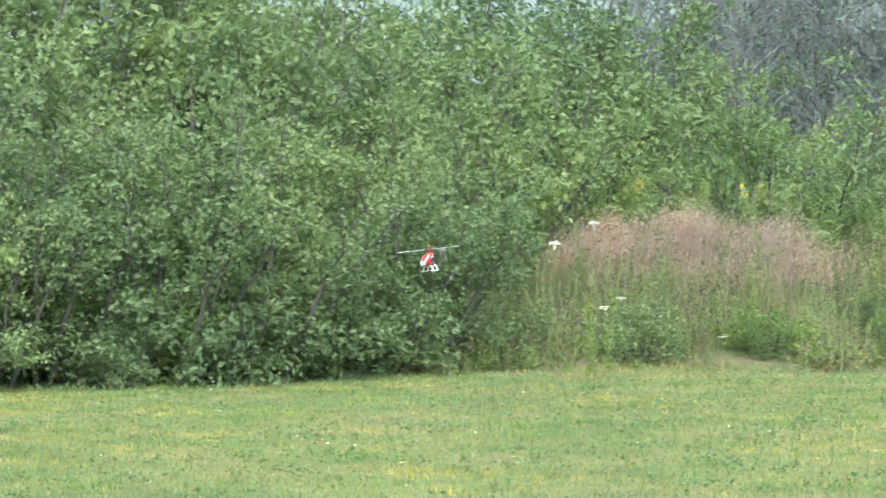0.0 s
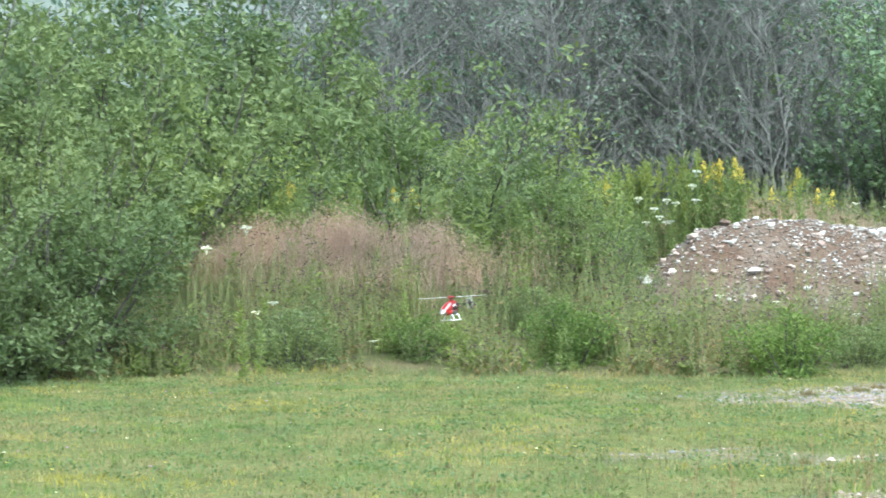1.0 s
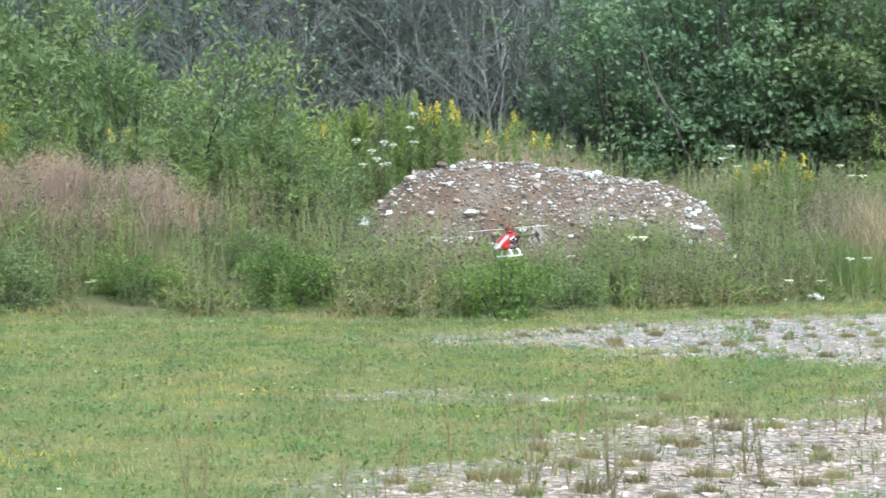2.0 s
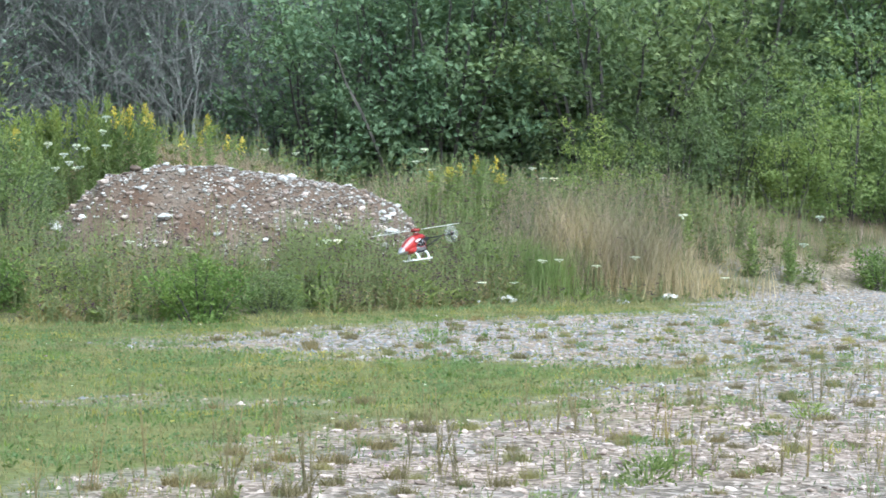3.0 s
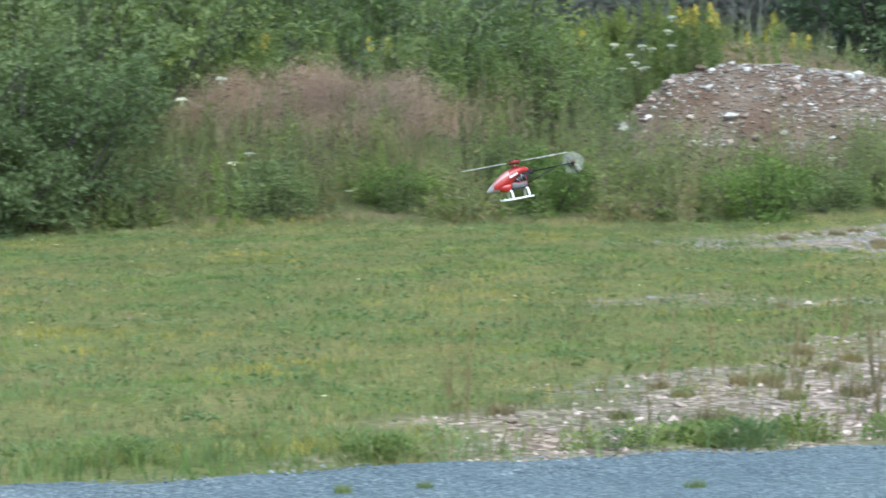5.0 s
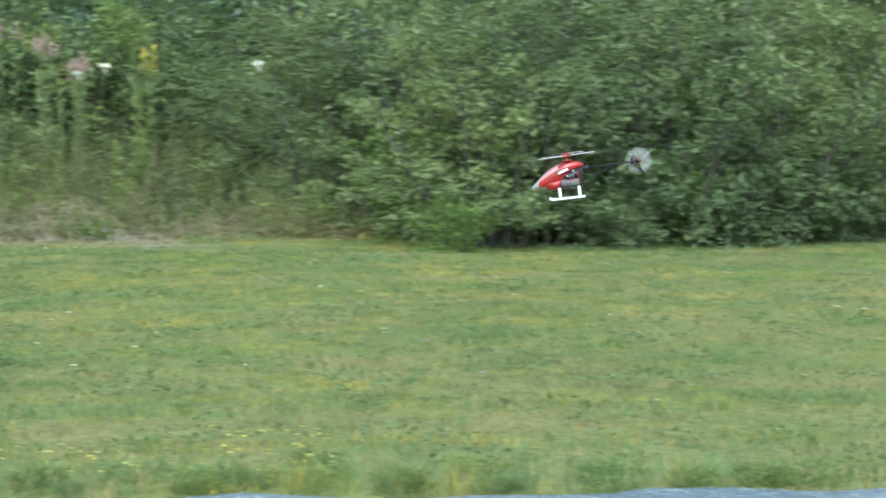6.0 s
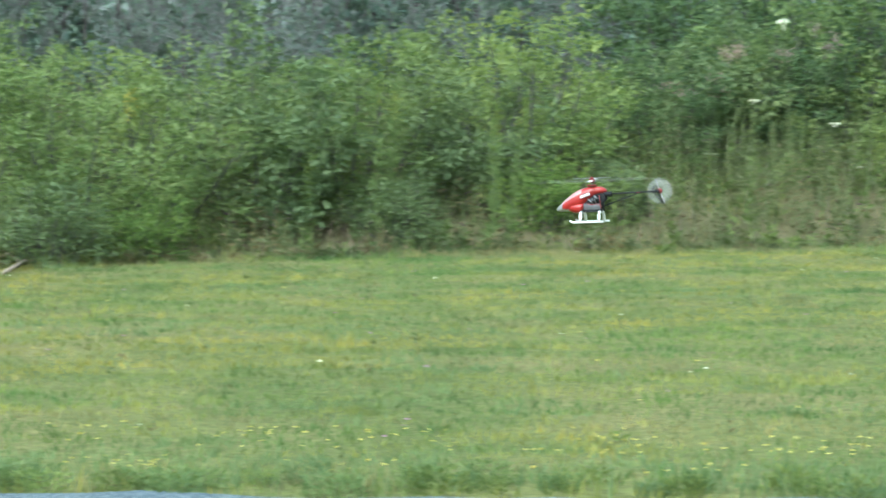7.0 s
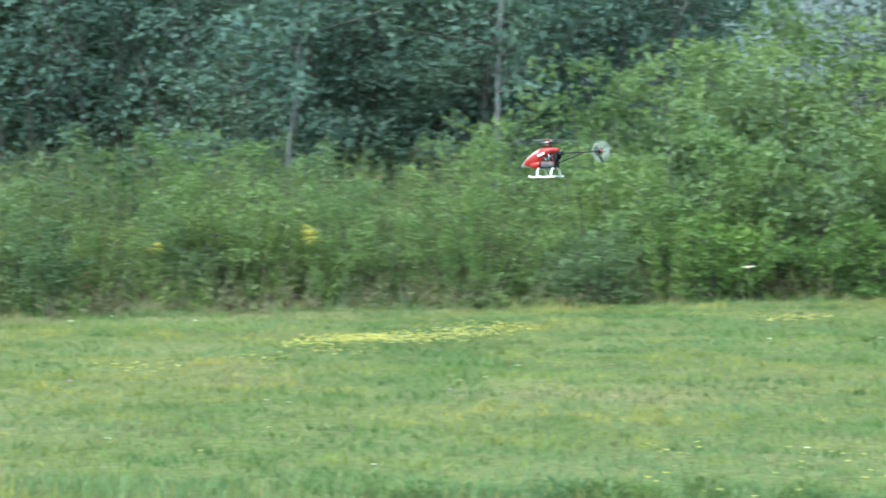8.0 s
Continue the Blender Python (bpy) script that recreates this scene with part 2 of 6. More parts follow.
def ground_material():
    m, t, b = base_mat("turf_and_gravel", 0.95, 0.15)
    p = position(t)
    a = t.nodes.new("ShaderNodeAttribute")
    a.attribute_name = "gravel"
    w = t.nodes.new("ShaderNodeAttribute")
    w.attribute_name = "wild"
    turf = ramp(t, noise_node(t, 0.55, 5.0, p), [(0.25, (0.075, 0.10, 0.03)), (0.5, (0.125, 0.14, 0.048)), (0.75, (0.18, 0.16, 0.07))])
    turf = mixc(t, 1.0, turf, ramp(t, noise_node(t, 14.0, 4.0, p), [(0.3, (0.6, 0.6, 0.55)), (0.7, (1.2, 1.2, 1.15))]), 'MULTIPLY')
    wild = ramp(t, noise_node(t, 1.1, 4.0, p), [(0.3, (0.05, 0.06, 0.022)), (0.7, (0.13, 0.11, 0.06))])
    turf = mixc(t, w.outputs["Fac"], turf, wild)
    v = t.nodes.new("ShaderNodeTexVoronoi")
    v.inputs["Scale"].default_value = 22.0
    t.links.new(p, v.inputs["Vector"])
    sv = t.nodes.new("ShaderNodeSeparateColor")
    t.links.new(v.outputs["Color"], sv.inputs[0])
    grit = ramp(t, sv.outputs[0], [(0.0, (0.085, 0.074, 0.058)), (0.5, (0.158, 0.14, 0.117)), (1.0, (0.33, 0.30, 0.27))])
    grit = mixc(t, 1.0, grit, ramp(t, noise_node(t, 0.7, 3.0, p), [(0.35, (0.98, 0.97, 0.97)), (0.65, (1.22, 1.06, 0.96))]), 'MULTIPLY')
    t.links.new(mixc(t, a.outputs["Fac"], turf, grit), b.inputs["Base Color"])
    bump(t, b, v.outputs["Distance"], 0.6, 0.02)
    return m


def road_material():
    m, t, b = base_mat("blue_grey_crushed_stone", 0.9, 0.2)
    p = position(t)
    v = t.nodes.new("ShaderNodeTexVoronoi")
    v.inputs["Scale"].default_value = 70.0
    t.links.new(p, v.inputs["Vector"])
    sv = t.nodes.new("ShaderNodeSeparateColor")
    t.links.new(v.outputs["Color"], sv.inputs[0])
    c = ramp(t, sv.outputs[0], [(0.0, (0.056, 0.078, 0.096)), (0.6, (0.102, 0.141, 0.160)), (1.0, (0.21, 0.247, 0.272))])
    c = mixc(t, 1.0, c, ramp(t, noise_node(t, 1.2, 5.0, p), [(0.3, (0.85, 0.87, 0.9)), (0.7, (1.12, 1.1, 1.06))]), 'MULTIPLY')
    t.links.new(c, b.inputs["Base Color"])
    bump(t, b, v.outputs["Distance"], 0.8, 0.012)
    return m


M_GROUND = ground_material()
M_ROAD = road_material()
TURF_DRIFTS = [(0.3, [(0.40, (0.76, 0.92, 0.87)), (0.5, (1.0, 1.0, 0.98)), (0.60, (1.28, 1.09, 0.94))]),
               (1.2, [(0.43, (0.66, 0.80, 0.78)), (0.5, (1.0, 1.0, 1.0)), (0.58, (1.26, 1.13, 1.0))]),
               (4.0, [(0.42, (0.70, 0.76, 0.76)), (0.5, (1.0, 1.0, 1.0)), (0.60, (1.22, 1.15, 1.06))])]
M_LAWN = leaf_mat("lawn_grass", (0.155, 0.19, 0.07), (0.18, 0.215, 0.082), (0.21, 0.24, 0.098), 0.5, 0.2, 0.6, TURF_DRIFTS)
M_DRYGRASS = leaf_mat("straw_grass", (0.185, 0.182, 0.092), (0.222, 0.212, 0.112), (0.265, 0.25, 0.14), 0.6, 0.2, 0.7, TURF_DRIFTS[2:])
M_PINKGRASS = leaf_mat("reddish_seed_grass", (0.25, 0.184, 0.174), (0.315, 0.238, 0.224), (0.38, 0.30, 0.28), 0.6, 0.2, 0.7)
M_WEED = leaf_mat("weed_leaves", (0.085, 0.10, 0.052), (0.132, 0.15, 0.078), (0.185, 0.205, 0.115), 0.7, 0.25, 0.6)
M_FRESHWEED = leaf_mat("fresh_weed_leaves", (0.10, 0.14, 0.045), (0.15, 0.195, 0.068), (0.21, 0.25, 0.10), 0.7, 0.25, 0.6)
M_ALDER = leaf_mat("alder_leaves", (0.112, 0.153, 0.077), (0.153, 0.20, 0.099), (0.196, 0.245, 0.125), 0.5, 0.25, 0.42)
M_BRIGHT = leaf_mat("willow_leaves", (0.14, 0.195, 0.078), (0.19, 0.247, 0.10), (0.25, 0.305, 0.135), 0.5, 0.3, 0.45)
# distance haze is mixed into this alder leaf colour: paler and bluer
M_HAZYLEAF = leaf_mat("hazy_alder_leaves", (0.115, 0.175, 0.108), (0.152, 0.218, 0.13), (0.20, 0.268, 0.165), 0.5, 0.2, 0.42)
# darker alder leaf; the shade among crowded leaves is put into its colour
M_SHADELEAF = leaf_mat("shade_toned_alder_leaves", (0.058, 0.094, 0.046), (0.085, 0.13, 0.06), (0.12, 0.17, 0.08), 0.6, 0.15, 0.6)
# forest haze is carried by the leaf colour, lightened and turned bluish
M_SPRUCE = leaf_mat("hazed_forest_leaves", (0.10, 0.148, 0.128), (0.13, 0.183, 0.153), (0.165, 0.222, 0.182), 0.4, 0.15, 0.6)
M_BARK = plain_mat("grey_bark", (0.075, 0.07, 0.064), 0.9, 0.2, 0.0, 0.35, 6.0)
M_DEADWOOD = plain_mat("dead_grey_twigs", (0.135, 0.138, 0.13), 0.9, 0.2, 0.0, 0.3, 3.0)
M_BIRCH = plain_mat("birch_bark", (0.125, 0.125, 0.12), 0.8, 0.3, 0.0, 0.4, 5.0)
M_STEM = plain_mat("green_stem", (0.13, 0.16, 0.06), 0.7, 0.3)
M_KNAP = plain_mat("purple_brown_heads", (0.06, 0.034, 0.042), 0.8, 0.2)
M_YELLOW = leaf_mat("goldenrod_bloom", (0.39, 0.32, 0.06), (0.49, 0.42, 0.10), (0.57, 0.51, 0.16), 2.0, 0.2, 0.7)
M_BUD = leaf_mat("goldenrod_buds", (0.15, 0.20, 0.065), (0.19, 0.232, 0.072), (0.26, 0.275, 0.08), 2.0, 0.2, 0.7)
M_BUSHLEAF = leaf_mat("low_bush_leaves", (0.085, 0.14, 0.04), (0.135, 0.20, 0.062), (0.20, 0.27, 0.09), 1.2, 0.25, 0.6)
M_BROWNWEED = leaf_mat("browning_weeds", (0.13, 0.105, 0.064), (0.19, 0.16, 0.097), (0.25, 0.215, 0.135), 0.8, 0.2, 0.7)
M_CLOVERLEAF = leaf_mat("clover_leaves", (0.12, 0.178, 0.082), (0.15, 0.212, 0.10), (0.185, 0.245, 0.125), 1.5, 0.2, 0.6)
M_UMBEL = leaf_mat("white_umbel", (0.62, 0.63, 0.58), (0.74, 0.75, 0.70), (0.82, 0.83, 0.8), 3.0, 0.15, 0.7)

# ---- ground, road, distance ----
def spaced(lo, hi, step, far):
    mid = np.arange(lo, hi + 1e-6, step)
    out = np.cumsum(step * 1.28 ** np.arange(1, 40))
    out = out[out < far]
    return np.concatenate([(lo - out)[::-1], mid, hi + out])


def build_ground():
    xs, ys = spaced(-28, 14, 0.2, 2600), spaced(2, 48, 0.2, 2600)
    X, Y = np.meshgrid(xs, ys)
    x, y = X.ravel(), Y.ravel()
    V = np.stack([x, y, height(x, y)], 1)
    nx, ny = len(xs), len(ys)
    i = (np.arange(ny - 1)[:, None] * nx + np.arange(nx - 1)[None]).ravel()
    me = mesh_np("ground", V, np.stack([i, i + 1, i + nx + 1, i + nx], 1), M_GROUND, smooth=True)
    for name, val in (("gravel", gravel_amount(x, y) * (np.abs(x) < 30)), ("wild", np.clip(behind_verge(x, y) / 0.6, 0, 1))):
        me.attributes.new(name, 'FLOAT', 'POINT').data.foreach_set("value", val.astype(np.float32))
    return tagged(new("ground", me), "patchy mown turf with bare gravel patches and a weedy bank", "ground", kind="structure")


def build_road():
    e = np.array(ROAD_EDGE, float)
    s = np.concatenate([[0], np.cumsum(np.hypot(*np.diff(e, axis=0).T))])
    u = np.arange(0, s[-1], 0.25)
    ex, ey = np.interp(u, s, e[:, 0]), np.interp(u, s, e[:, 1])
    for _ in range(6):
        ex[1:-1], ey[1:-1] = (ex[:-2] + ex[1:-1] + ex[2:]) / 3, (ey[:-2] + ey[1:-1] + ey[2:]) / 3
    tx, ty = np.gradient(ex), np.gradient(ey)
    l = np.hypot(tx, ty)
    nx, ny = ty / l, -tx / l
    wob = 0.10 * wav(ex, ey, 1.1, 0.4) + 0.06 * wav(ex, ey, 0.33, 2.2)
    rows = []
    for k, off in enumerate(np.array([-0.05, 0.15, 0.6, 1.5, 3, 5, 7.5, 9.5, 11.5, 12.5])):
        o = off + (wob if k < 2 else 0)
        x, y = ex + nx * o, ey + ny * o
        z = height(x, y) + (0.012 if k == 0 else 0.035 + 0.05 * min(off / 4, 1) * (1 if off < 8 else 0.6))
        rows.append(np.stack([x, y, z], 1))
    n = len(ex)
    V = np.concatenate(rows)
    i = (np.arange(len(rows) - 1)[:, None] * n + np.arange(n - 1)[None]).ravel()
    tagged(new("road", mesh_np("road", V, np.stack([i, i + 1, i + n + 1, i + n], 1), M_ROAD, smooth=True)),
           "blue-grey crushed stone road along the turf", "road", kind="structure")


def build_backdrop():
    """A wooded hill far off; the mist before it is put into its pale colour."""
    m, t, b = base_mat("woods_with_painted_mist", 1.0, 0.0)
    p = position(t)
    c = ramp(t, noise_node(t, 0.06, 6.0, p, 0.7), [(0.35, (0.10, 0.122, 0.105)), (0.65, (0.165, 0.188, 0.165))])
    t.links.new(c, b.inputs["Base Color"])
    az = np.radians(np.arange(-180, 181, 1.0))
    V = []
    for k, (r, z) in enumerate(((300, -1), (330, 14), (380, 32), (450, 60), (520, 78), (560, 82), (640, 60))):
        rr = r * (1 + 0.03 * np.sin(az * 7 + k))
        zz = z * (0.85 + 0.2 * np.sin(az * 3 + 1) + 0.06 * np.sin(az * 23 + k))
        V.append(np.stack([rr * np.sin(az), rr * np.cos(az), zz], 1))
    n = len(az)
    i = (np.arange(6)[:, None] * n + np.arange(n - 1)[None]).ravel()
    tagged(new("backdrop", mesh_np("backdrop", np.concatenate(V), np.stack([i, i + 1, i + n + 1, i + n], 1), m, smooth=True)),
           "wooded hillside with mist painted into its pale colour", "hill", kind="structure")


build_ground()
build_road()
build_backdrop()


def in_fan(n, r, r0, r1, a0, a1):
    """Random plan points between two distances and two headings from the camera's stand."""
    d = np.sqrt(r.uniform(r0 * r0, r1 * r1, n))
    a = np.radians(r.uniform(a0, a1, n))
    return d * np.sin(a), d * np.cos(a)


def at(az, d):
    a = radians(az)
    return d * math.sin(a), d * math.cos(a)


def on_ground(x, y, sink=0.0):
    x, y = np.atleast_1d(np.asarray(x, float)), np.atleast_1d(np.asarray(y, float))
    return np.stack([x, y, height(x, y) - sink], 1)


# ---- short turf ----
def build_lawn():
    r = np.random.default_rng(11)
    x, y = in_fan(900000, r, 9, 41, -78, 17)
    b, rd, g = behind_verge(x, y), road_in(x, y), gravel_amount(x, y)
    tuft = wav(x, y, 0.45, 5.0) + 0.6 * wav(x, y, 1.3, 0.7)
    keep = (b < 0.5) & (rd < -0.02) & (r.random(len(x)) > g * (1.0 - 0.5 * (tuft > 0.55) - 0.06)) & (r.random(len(x)) < 0.75 + 0.25 * tuft)
    x, y, tuft, rd, b = x[keep], y[keep], tuft[keep], rd[keep], b[keep]
    edge = np.exp(-(np.abs(rd + 0.25) / 0.35) ** 2)
    left = np.clip((-x - 6) / 5, 0, 1)
    H = r.uniform(0.015, 0.05, len(x)) * (1 + 0.9 * np.clip(tuft, 0, 1) ** 2) + edge * r.uniform(0, 0.11, len(x)) + np.clip(b + 0.5, 0, 1) * r.uniform(0, 0.12, len(x))
    H = H * (1 + 0.8 * np.clip(wav(x, y, 0.9, 5.0) + 0.5 * wav(x, y, 0.33, 3.0) - 0.4, 0, 1)) * np.where(x > -7, 0.75 + 0.7 * np.clip(wav(x, y, 0.6, 8.0) + 0.3, 0, 1), 1)
    dry = (0.7 * np.exp(-((b + 0.15) / 0.5) ** 2) + wav(x, y, 2.7, 4.0) + 0.7 * wav(x, y, 0.9, 1.0) + 0.75 * (1 - left) + r.normal(0, 0.25, len(x))) > 0.6
    lush = (0.8 * wav(x, y, 3.7, 2.0) + 0.8 * wav(x, y, 0.9, 5.0) + 0.5 * wav(x, y, 0.33, 3.0) + r.normal(0, 0.25, len(x)) + 0.9 * np.exp(-(rd + 0.6) ** 2 / 0.8)) > 0.72
    V, F = blades(on_ground(x, y, 0.005), H * np.where(dry & ~lush, 0.85, 1), r.uniform(0.006, 0.012, len(x)), 0.9, r)
    I = np.where(dry & ~lush, 1, np.where(lush, 2, 0))
    tagged(new("grass", mesh_np("grass", V, F, [M_LAWN, M_DRYGRASS, M_CLOVERLEAF], np.concatenate([I] * 3))), "short green and straw-coloured turf grass", "grass", kind="stuff")


build_lawn()


# ---- shrubs and trees ----
def woody(name, r, H, R, stems, twigs, n_leaf, size, leaf, bark, up=0.75, low=0.1, thick=0.03, aspect=0.62, leafparts="crown", trunkparts="trunk", spread=0.055):
    """A bush or tree: stems from the base that fork into twigs, with leaves along the twigs."""
    A, B, ra, rb, TP, TD, TL = [], [], [], [], [], [], []
    for s in range(stems):
        a = 2 * np.pi * (s + r.uniform(-0.35, 0.35)) / stems
        reach = R * math.sqrt(r.uniform(0.02, 0.95))
        top = H * r.uniform(0.8, 1.05) * (1 - 0.5 * (reach / R) ** 2)
        out = np.array([np.cos(a), np.sin(a), 0])
        u = np.linspace(0, 1, 7)
        P = out[None] * (reach * (0.3 + 0.7 * u ** 0.8))[:, None] + np.array([0, 0, 1.0])[None] * (top * u ** up)[:, None] + r.normal(0, 0.035 * H / 3, (7, 3)) * u[:, None] * 1.5
        P[:, 2] -= 0.05 * (u == 0)
        w = thick * (1 - 0.85 * u)
        A.append(P[:-1]), B.append(P[1:]), ra.append(w[:-1]), rb.append(w[1:])
        k = low + (1 - low) * r.random(twigs) ** 1.25
        Q = np.stack([np.interp(k, u, P[:, c]) for c in range(3)], 1)
        ta = r.uniform(0, 2 * np.pi, twigs)
        D = np.stack([np.cos(ta), np.sin(ta), r.uniform(-0.25, 0.5, twigs) + 1.0 * k], 1) + 0.35 * out
        L = R * r.uniform(0.2, 0.6, twigs) * (1.1 - 0.55 * k)
        D = unit(D)
        A.append(Q), B.append(Q + D * L[:, None]), ra.append(np.full(twigs, thick * 0.22)), rb.append(np.full(twigs, thick * 0.06))
        TP.append(Q), TD.append(D), TL.append(L)
    TP, TD, TL = np.concatenate(TP), np.concatenate(TD), np.concatenate(TL)
    i = r.choice(len(TP), n_leaf, p=TL / TL.sum())
    f = 1.08 - 0.9 * r.random(n_leaf) ** 1.4
    S = size * r.uniform(0.6, 1.25, n_leaf)
    P = TP[i] + TD[i] * (TL[i] * f)[:, None] + r.normal(0, 1, (n_leaf, 3)) * (size * 0.7 + spread * R * np.clip(1.25 - f, 0.15, 1))[:, None] * [1, 1, 0.7]
    P[:, 2] = np.maximum(P[:, 2], 0.03)
    D = TD[i] * 0.6 + r.normal(0, 0.7, (n_leaf, 3)) + np.array([0, 0, -0.15])
    V, F = leaves(P, D, S, r, aspect)
    thing = new(name)
    under(trunkparts, mesh_np(trunkparts, *tubes(np.concatenate(A), np.concatenate(B), np.concatenate(ra), np.concatenate(rb), 3), bark), thing)
    tagged(under(leafparts, mesh_np(leafparts, V, F, leaf), thing), kind="stuff")
    return thing


def planted(kinds, places, r, label, category, group):
    """Copies of a few kinds at (x, y, scale) places; the kinds themselves take the first places."""
    used = set()
    for n, (x, y, s) in enumerate(places):
        k = kinds[n % len(kinds)] if n < len(kinds) else kinds[int(r.integers(0, len(kinds)))]
        m = pose(x, y, float(height(np.array([x]), np.array([y]))[0]) - 0.03, 0, 0, r.uniform(0, 360))
        if k.name in used:
            ob = copy_thing(k, m)
        else:
            used.add(k.name)
            ob = k
            ob.matrix_basis = m
        ob.scale = (s * r.uniform(0.92, 1.1), s * r.uniform(0.92, 1.1), s)
        tagged(ob, label, category, group)




def build_alders():
    r = np.random.default_rng(31)
    kinds = [woody("alder_shrub", r, 3.4, 1.7, 16, 9, 10500, 0.08, M_ALDER, M_BARK, low=0.05) for _ in range(3)]
    pl = []
    for az, d, s in [(-24.5, 30.3, 1.0), (-22.6, 30.8, 0.98), (-20.6, 31.4, 0.95), (-18.6, 32.2, 1.0), (-16.6, 33.0, 0.95), (-15.4, 33.8, 0.93), (-14.6, 36.0, 0.98),
                     (-23.6, 33.6, 1.45), (-21.5, 34, 1.5), (-19.4, 34.6, 1.45), (-17.4, 35.4, 1.45), (-15.4, 36.6, 1.4), (-14.0, 39, 1.4), (-24.8, 36.5, 1.8), (-22.4, 37.2, 1.85), (-20.4, 37.6, 1.85), (-18.2, 38.4, 1.85), (-16.6, 39, 1.75), (-21.4, 40, 2.0), (-19.3, 40.5, 2.0), (-26.3, 33.6, 0.9), (-28.0, 34.8, 0.85),
                     (-14.6, 42, 1.6), (-13.0, 43, 1.6), (-11.6, 45, 1.75), (-10.4, 46.5, 1.7), (-9.2, 48, 1.6)]:
        pl.append((*at(az, d), s))
    pl = [(x + r.normal(0, 0.3), y + r.uniform(-0.2, 0.6), s * r.uniform(0.8, 1.08)) for x, y, s in pl]
    planted(kinds, pl, r, "tall leafy alder shrub at the edge of the turf", "shrub", "alder shrubs beside the turf")


def build_bank_shrubs():
    r = np.random.default_rng(32)
    kinds = [woody("willow_shrub", r, 2.4, 1.4, 13, 6, n, s, leaf, M_BARK, low=0.05, thick=0.02, aspect=q)
             for n, s, leaf, q in ((5200, 0.085, M_BRIGHT, 0.5), (4600, 0.10, M_ALDER, 0.6), (5400, 0.075, M_ALDER, 0.42), (4600, 0.09, M_BRIGHT, 0.6))]
    pl = [(*at(az, d), s) for az, d, s in [
        (-12.4, 40.0, 1.2), (-11.0, 40.6, 1.3), (-9.6, 40.8, 1.3), (-8.2, 41.0, 1.4), (-7.0, 41.4, 1.75), (-6.3, 42.2, 1.7), (-5.4, 41.6, 1.35), (-4.6, 41.6, 1.2), (-3.8, 41.4, 1.05), (-3.1, 40.8, 0.8), (-5.0, 39.6, 0.8), (-4.2, 39.2, 0.72), (-3.6, 38.8, 0.5),
        (-12.0, 44, 1.6), (-9.5, 44.6, 1.6), (-7.2, 45, 1.55),
        (-30.2, 36.0, 1.1), (-32.2, 35.6, 1.0), (-34.3, 36.2, 1.15), (-36.4, 35.6, 1.0), (-38.4, 35.2, 1.0), (-40.4, 34.6, 0.9), (-42.4, 34.0, 0.85),
        (-44.4, 31.6, 0.95), (-46.2, 31.0, 1.0), (-48.2, 30.2, 0.95), (-50.2, 29.8, 1.0), (-52.2, 29.2, 0.95), (-54.4, 28.6, 0.9), (-56.4, 28.2, 0.95), (-58.6, 27.8, 0.95),
        (-45.4, 34.4, 0.85), (-47.8, 33.8, 0.72), (-50.0, 33.0, 0.66), (-52.6, 32.4, 0.7), (-55.0, 31.8, 0.85), (-57.4, 31.2, 1.05), (-59.8, 30.4, 1.1),
        (-61.0, 27.2, 0.8), (-63.2, 26.6, 0.62), (-65.4, 26.4, 0.52), (-67.8, 26.2, 0.46), (-70.2, 25.8, 0.62), (-72.2, 25.8, 0.44), (-74.4, 25.4, 0.42), (-76.4, 25.2, 0.48),
        (-60.8, 30.2, 1.1), (-62.8, 29.6, 0.95), (-65.0, 29.0, 0.66), (-67.4, 28.6, 0.54), (-69.6, 28.4, 0.56), (-71.6, 28.6, 0.72), (-73.0, 28.2, 0.62), (-75.2, 28.0, 0.5), (-77.2, 27.8, 0.6),
]]
    pl = [(x + r.normal(0, 0.25), y + r.normal(0, 0.25), s * r.uniform(0.85, 1.12)) for x, y, s in pl]
    planted([kinds[0], kinds[2]], pl[:16], r, "leafy green shrub behind the reddish grass", "shrub", "shrubs behind the knoll")
    planted([kinds[1], kinds[3], *(copy_thing(kinds[0], Matrix()) for _ in range(3))], pl[16:], r, "bright green willow shrub on the weedy bank", "shrub", "willow shrubs on the bank")
    pl = [(*at(az, d), s) for az, d, s in [(8.6, 47.4, 0.75), (10.0, 47.6, 0.85), (11.2, 48.2, 0.95), (12.4, 47.8, 0.8), (13.6, 48.4, 1.0), (14.8, 48.6, 0.9), (16.4, 49, 1.0), (11.8, 49.8, 1.25), (14.2, 50.4, 1.3)]]
    right = [woody("willow_shrub", r, 2.4, 1.4, 13, 7, 5200, 0.09, leaf, M_BARK, low=0.05, thick=0.02, aspect=0.5) for leaf in (M_BRIGHT, M_ALDER)]
    planted(right, pl, r, "light green willow shrub before dark alders", "shrub", "willow shrubs before the alders")


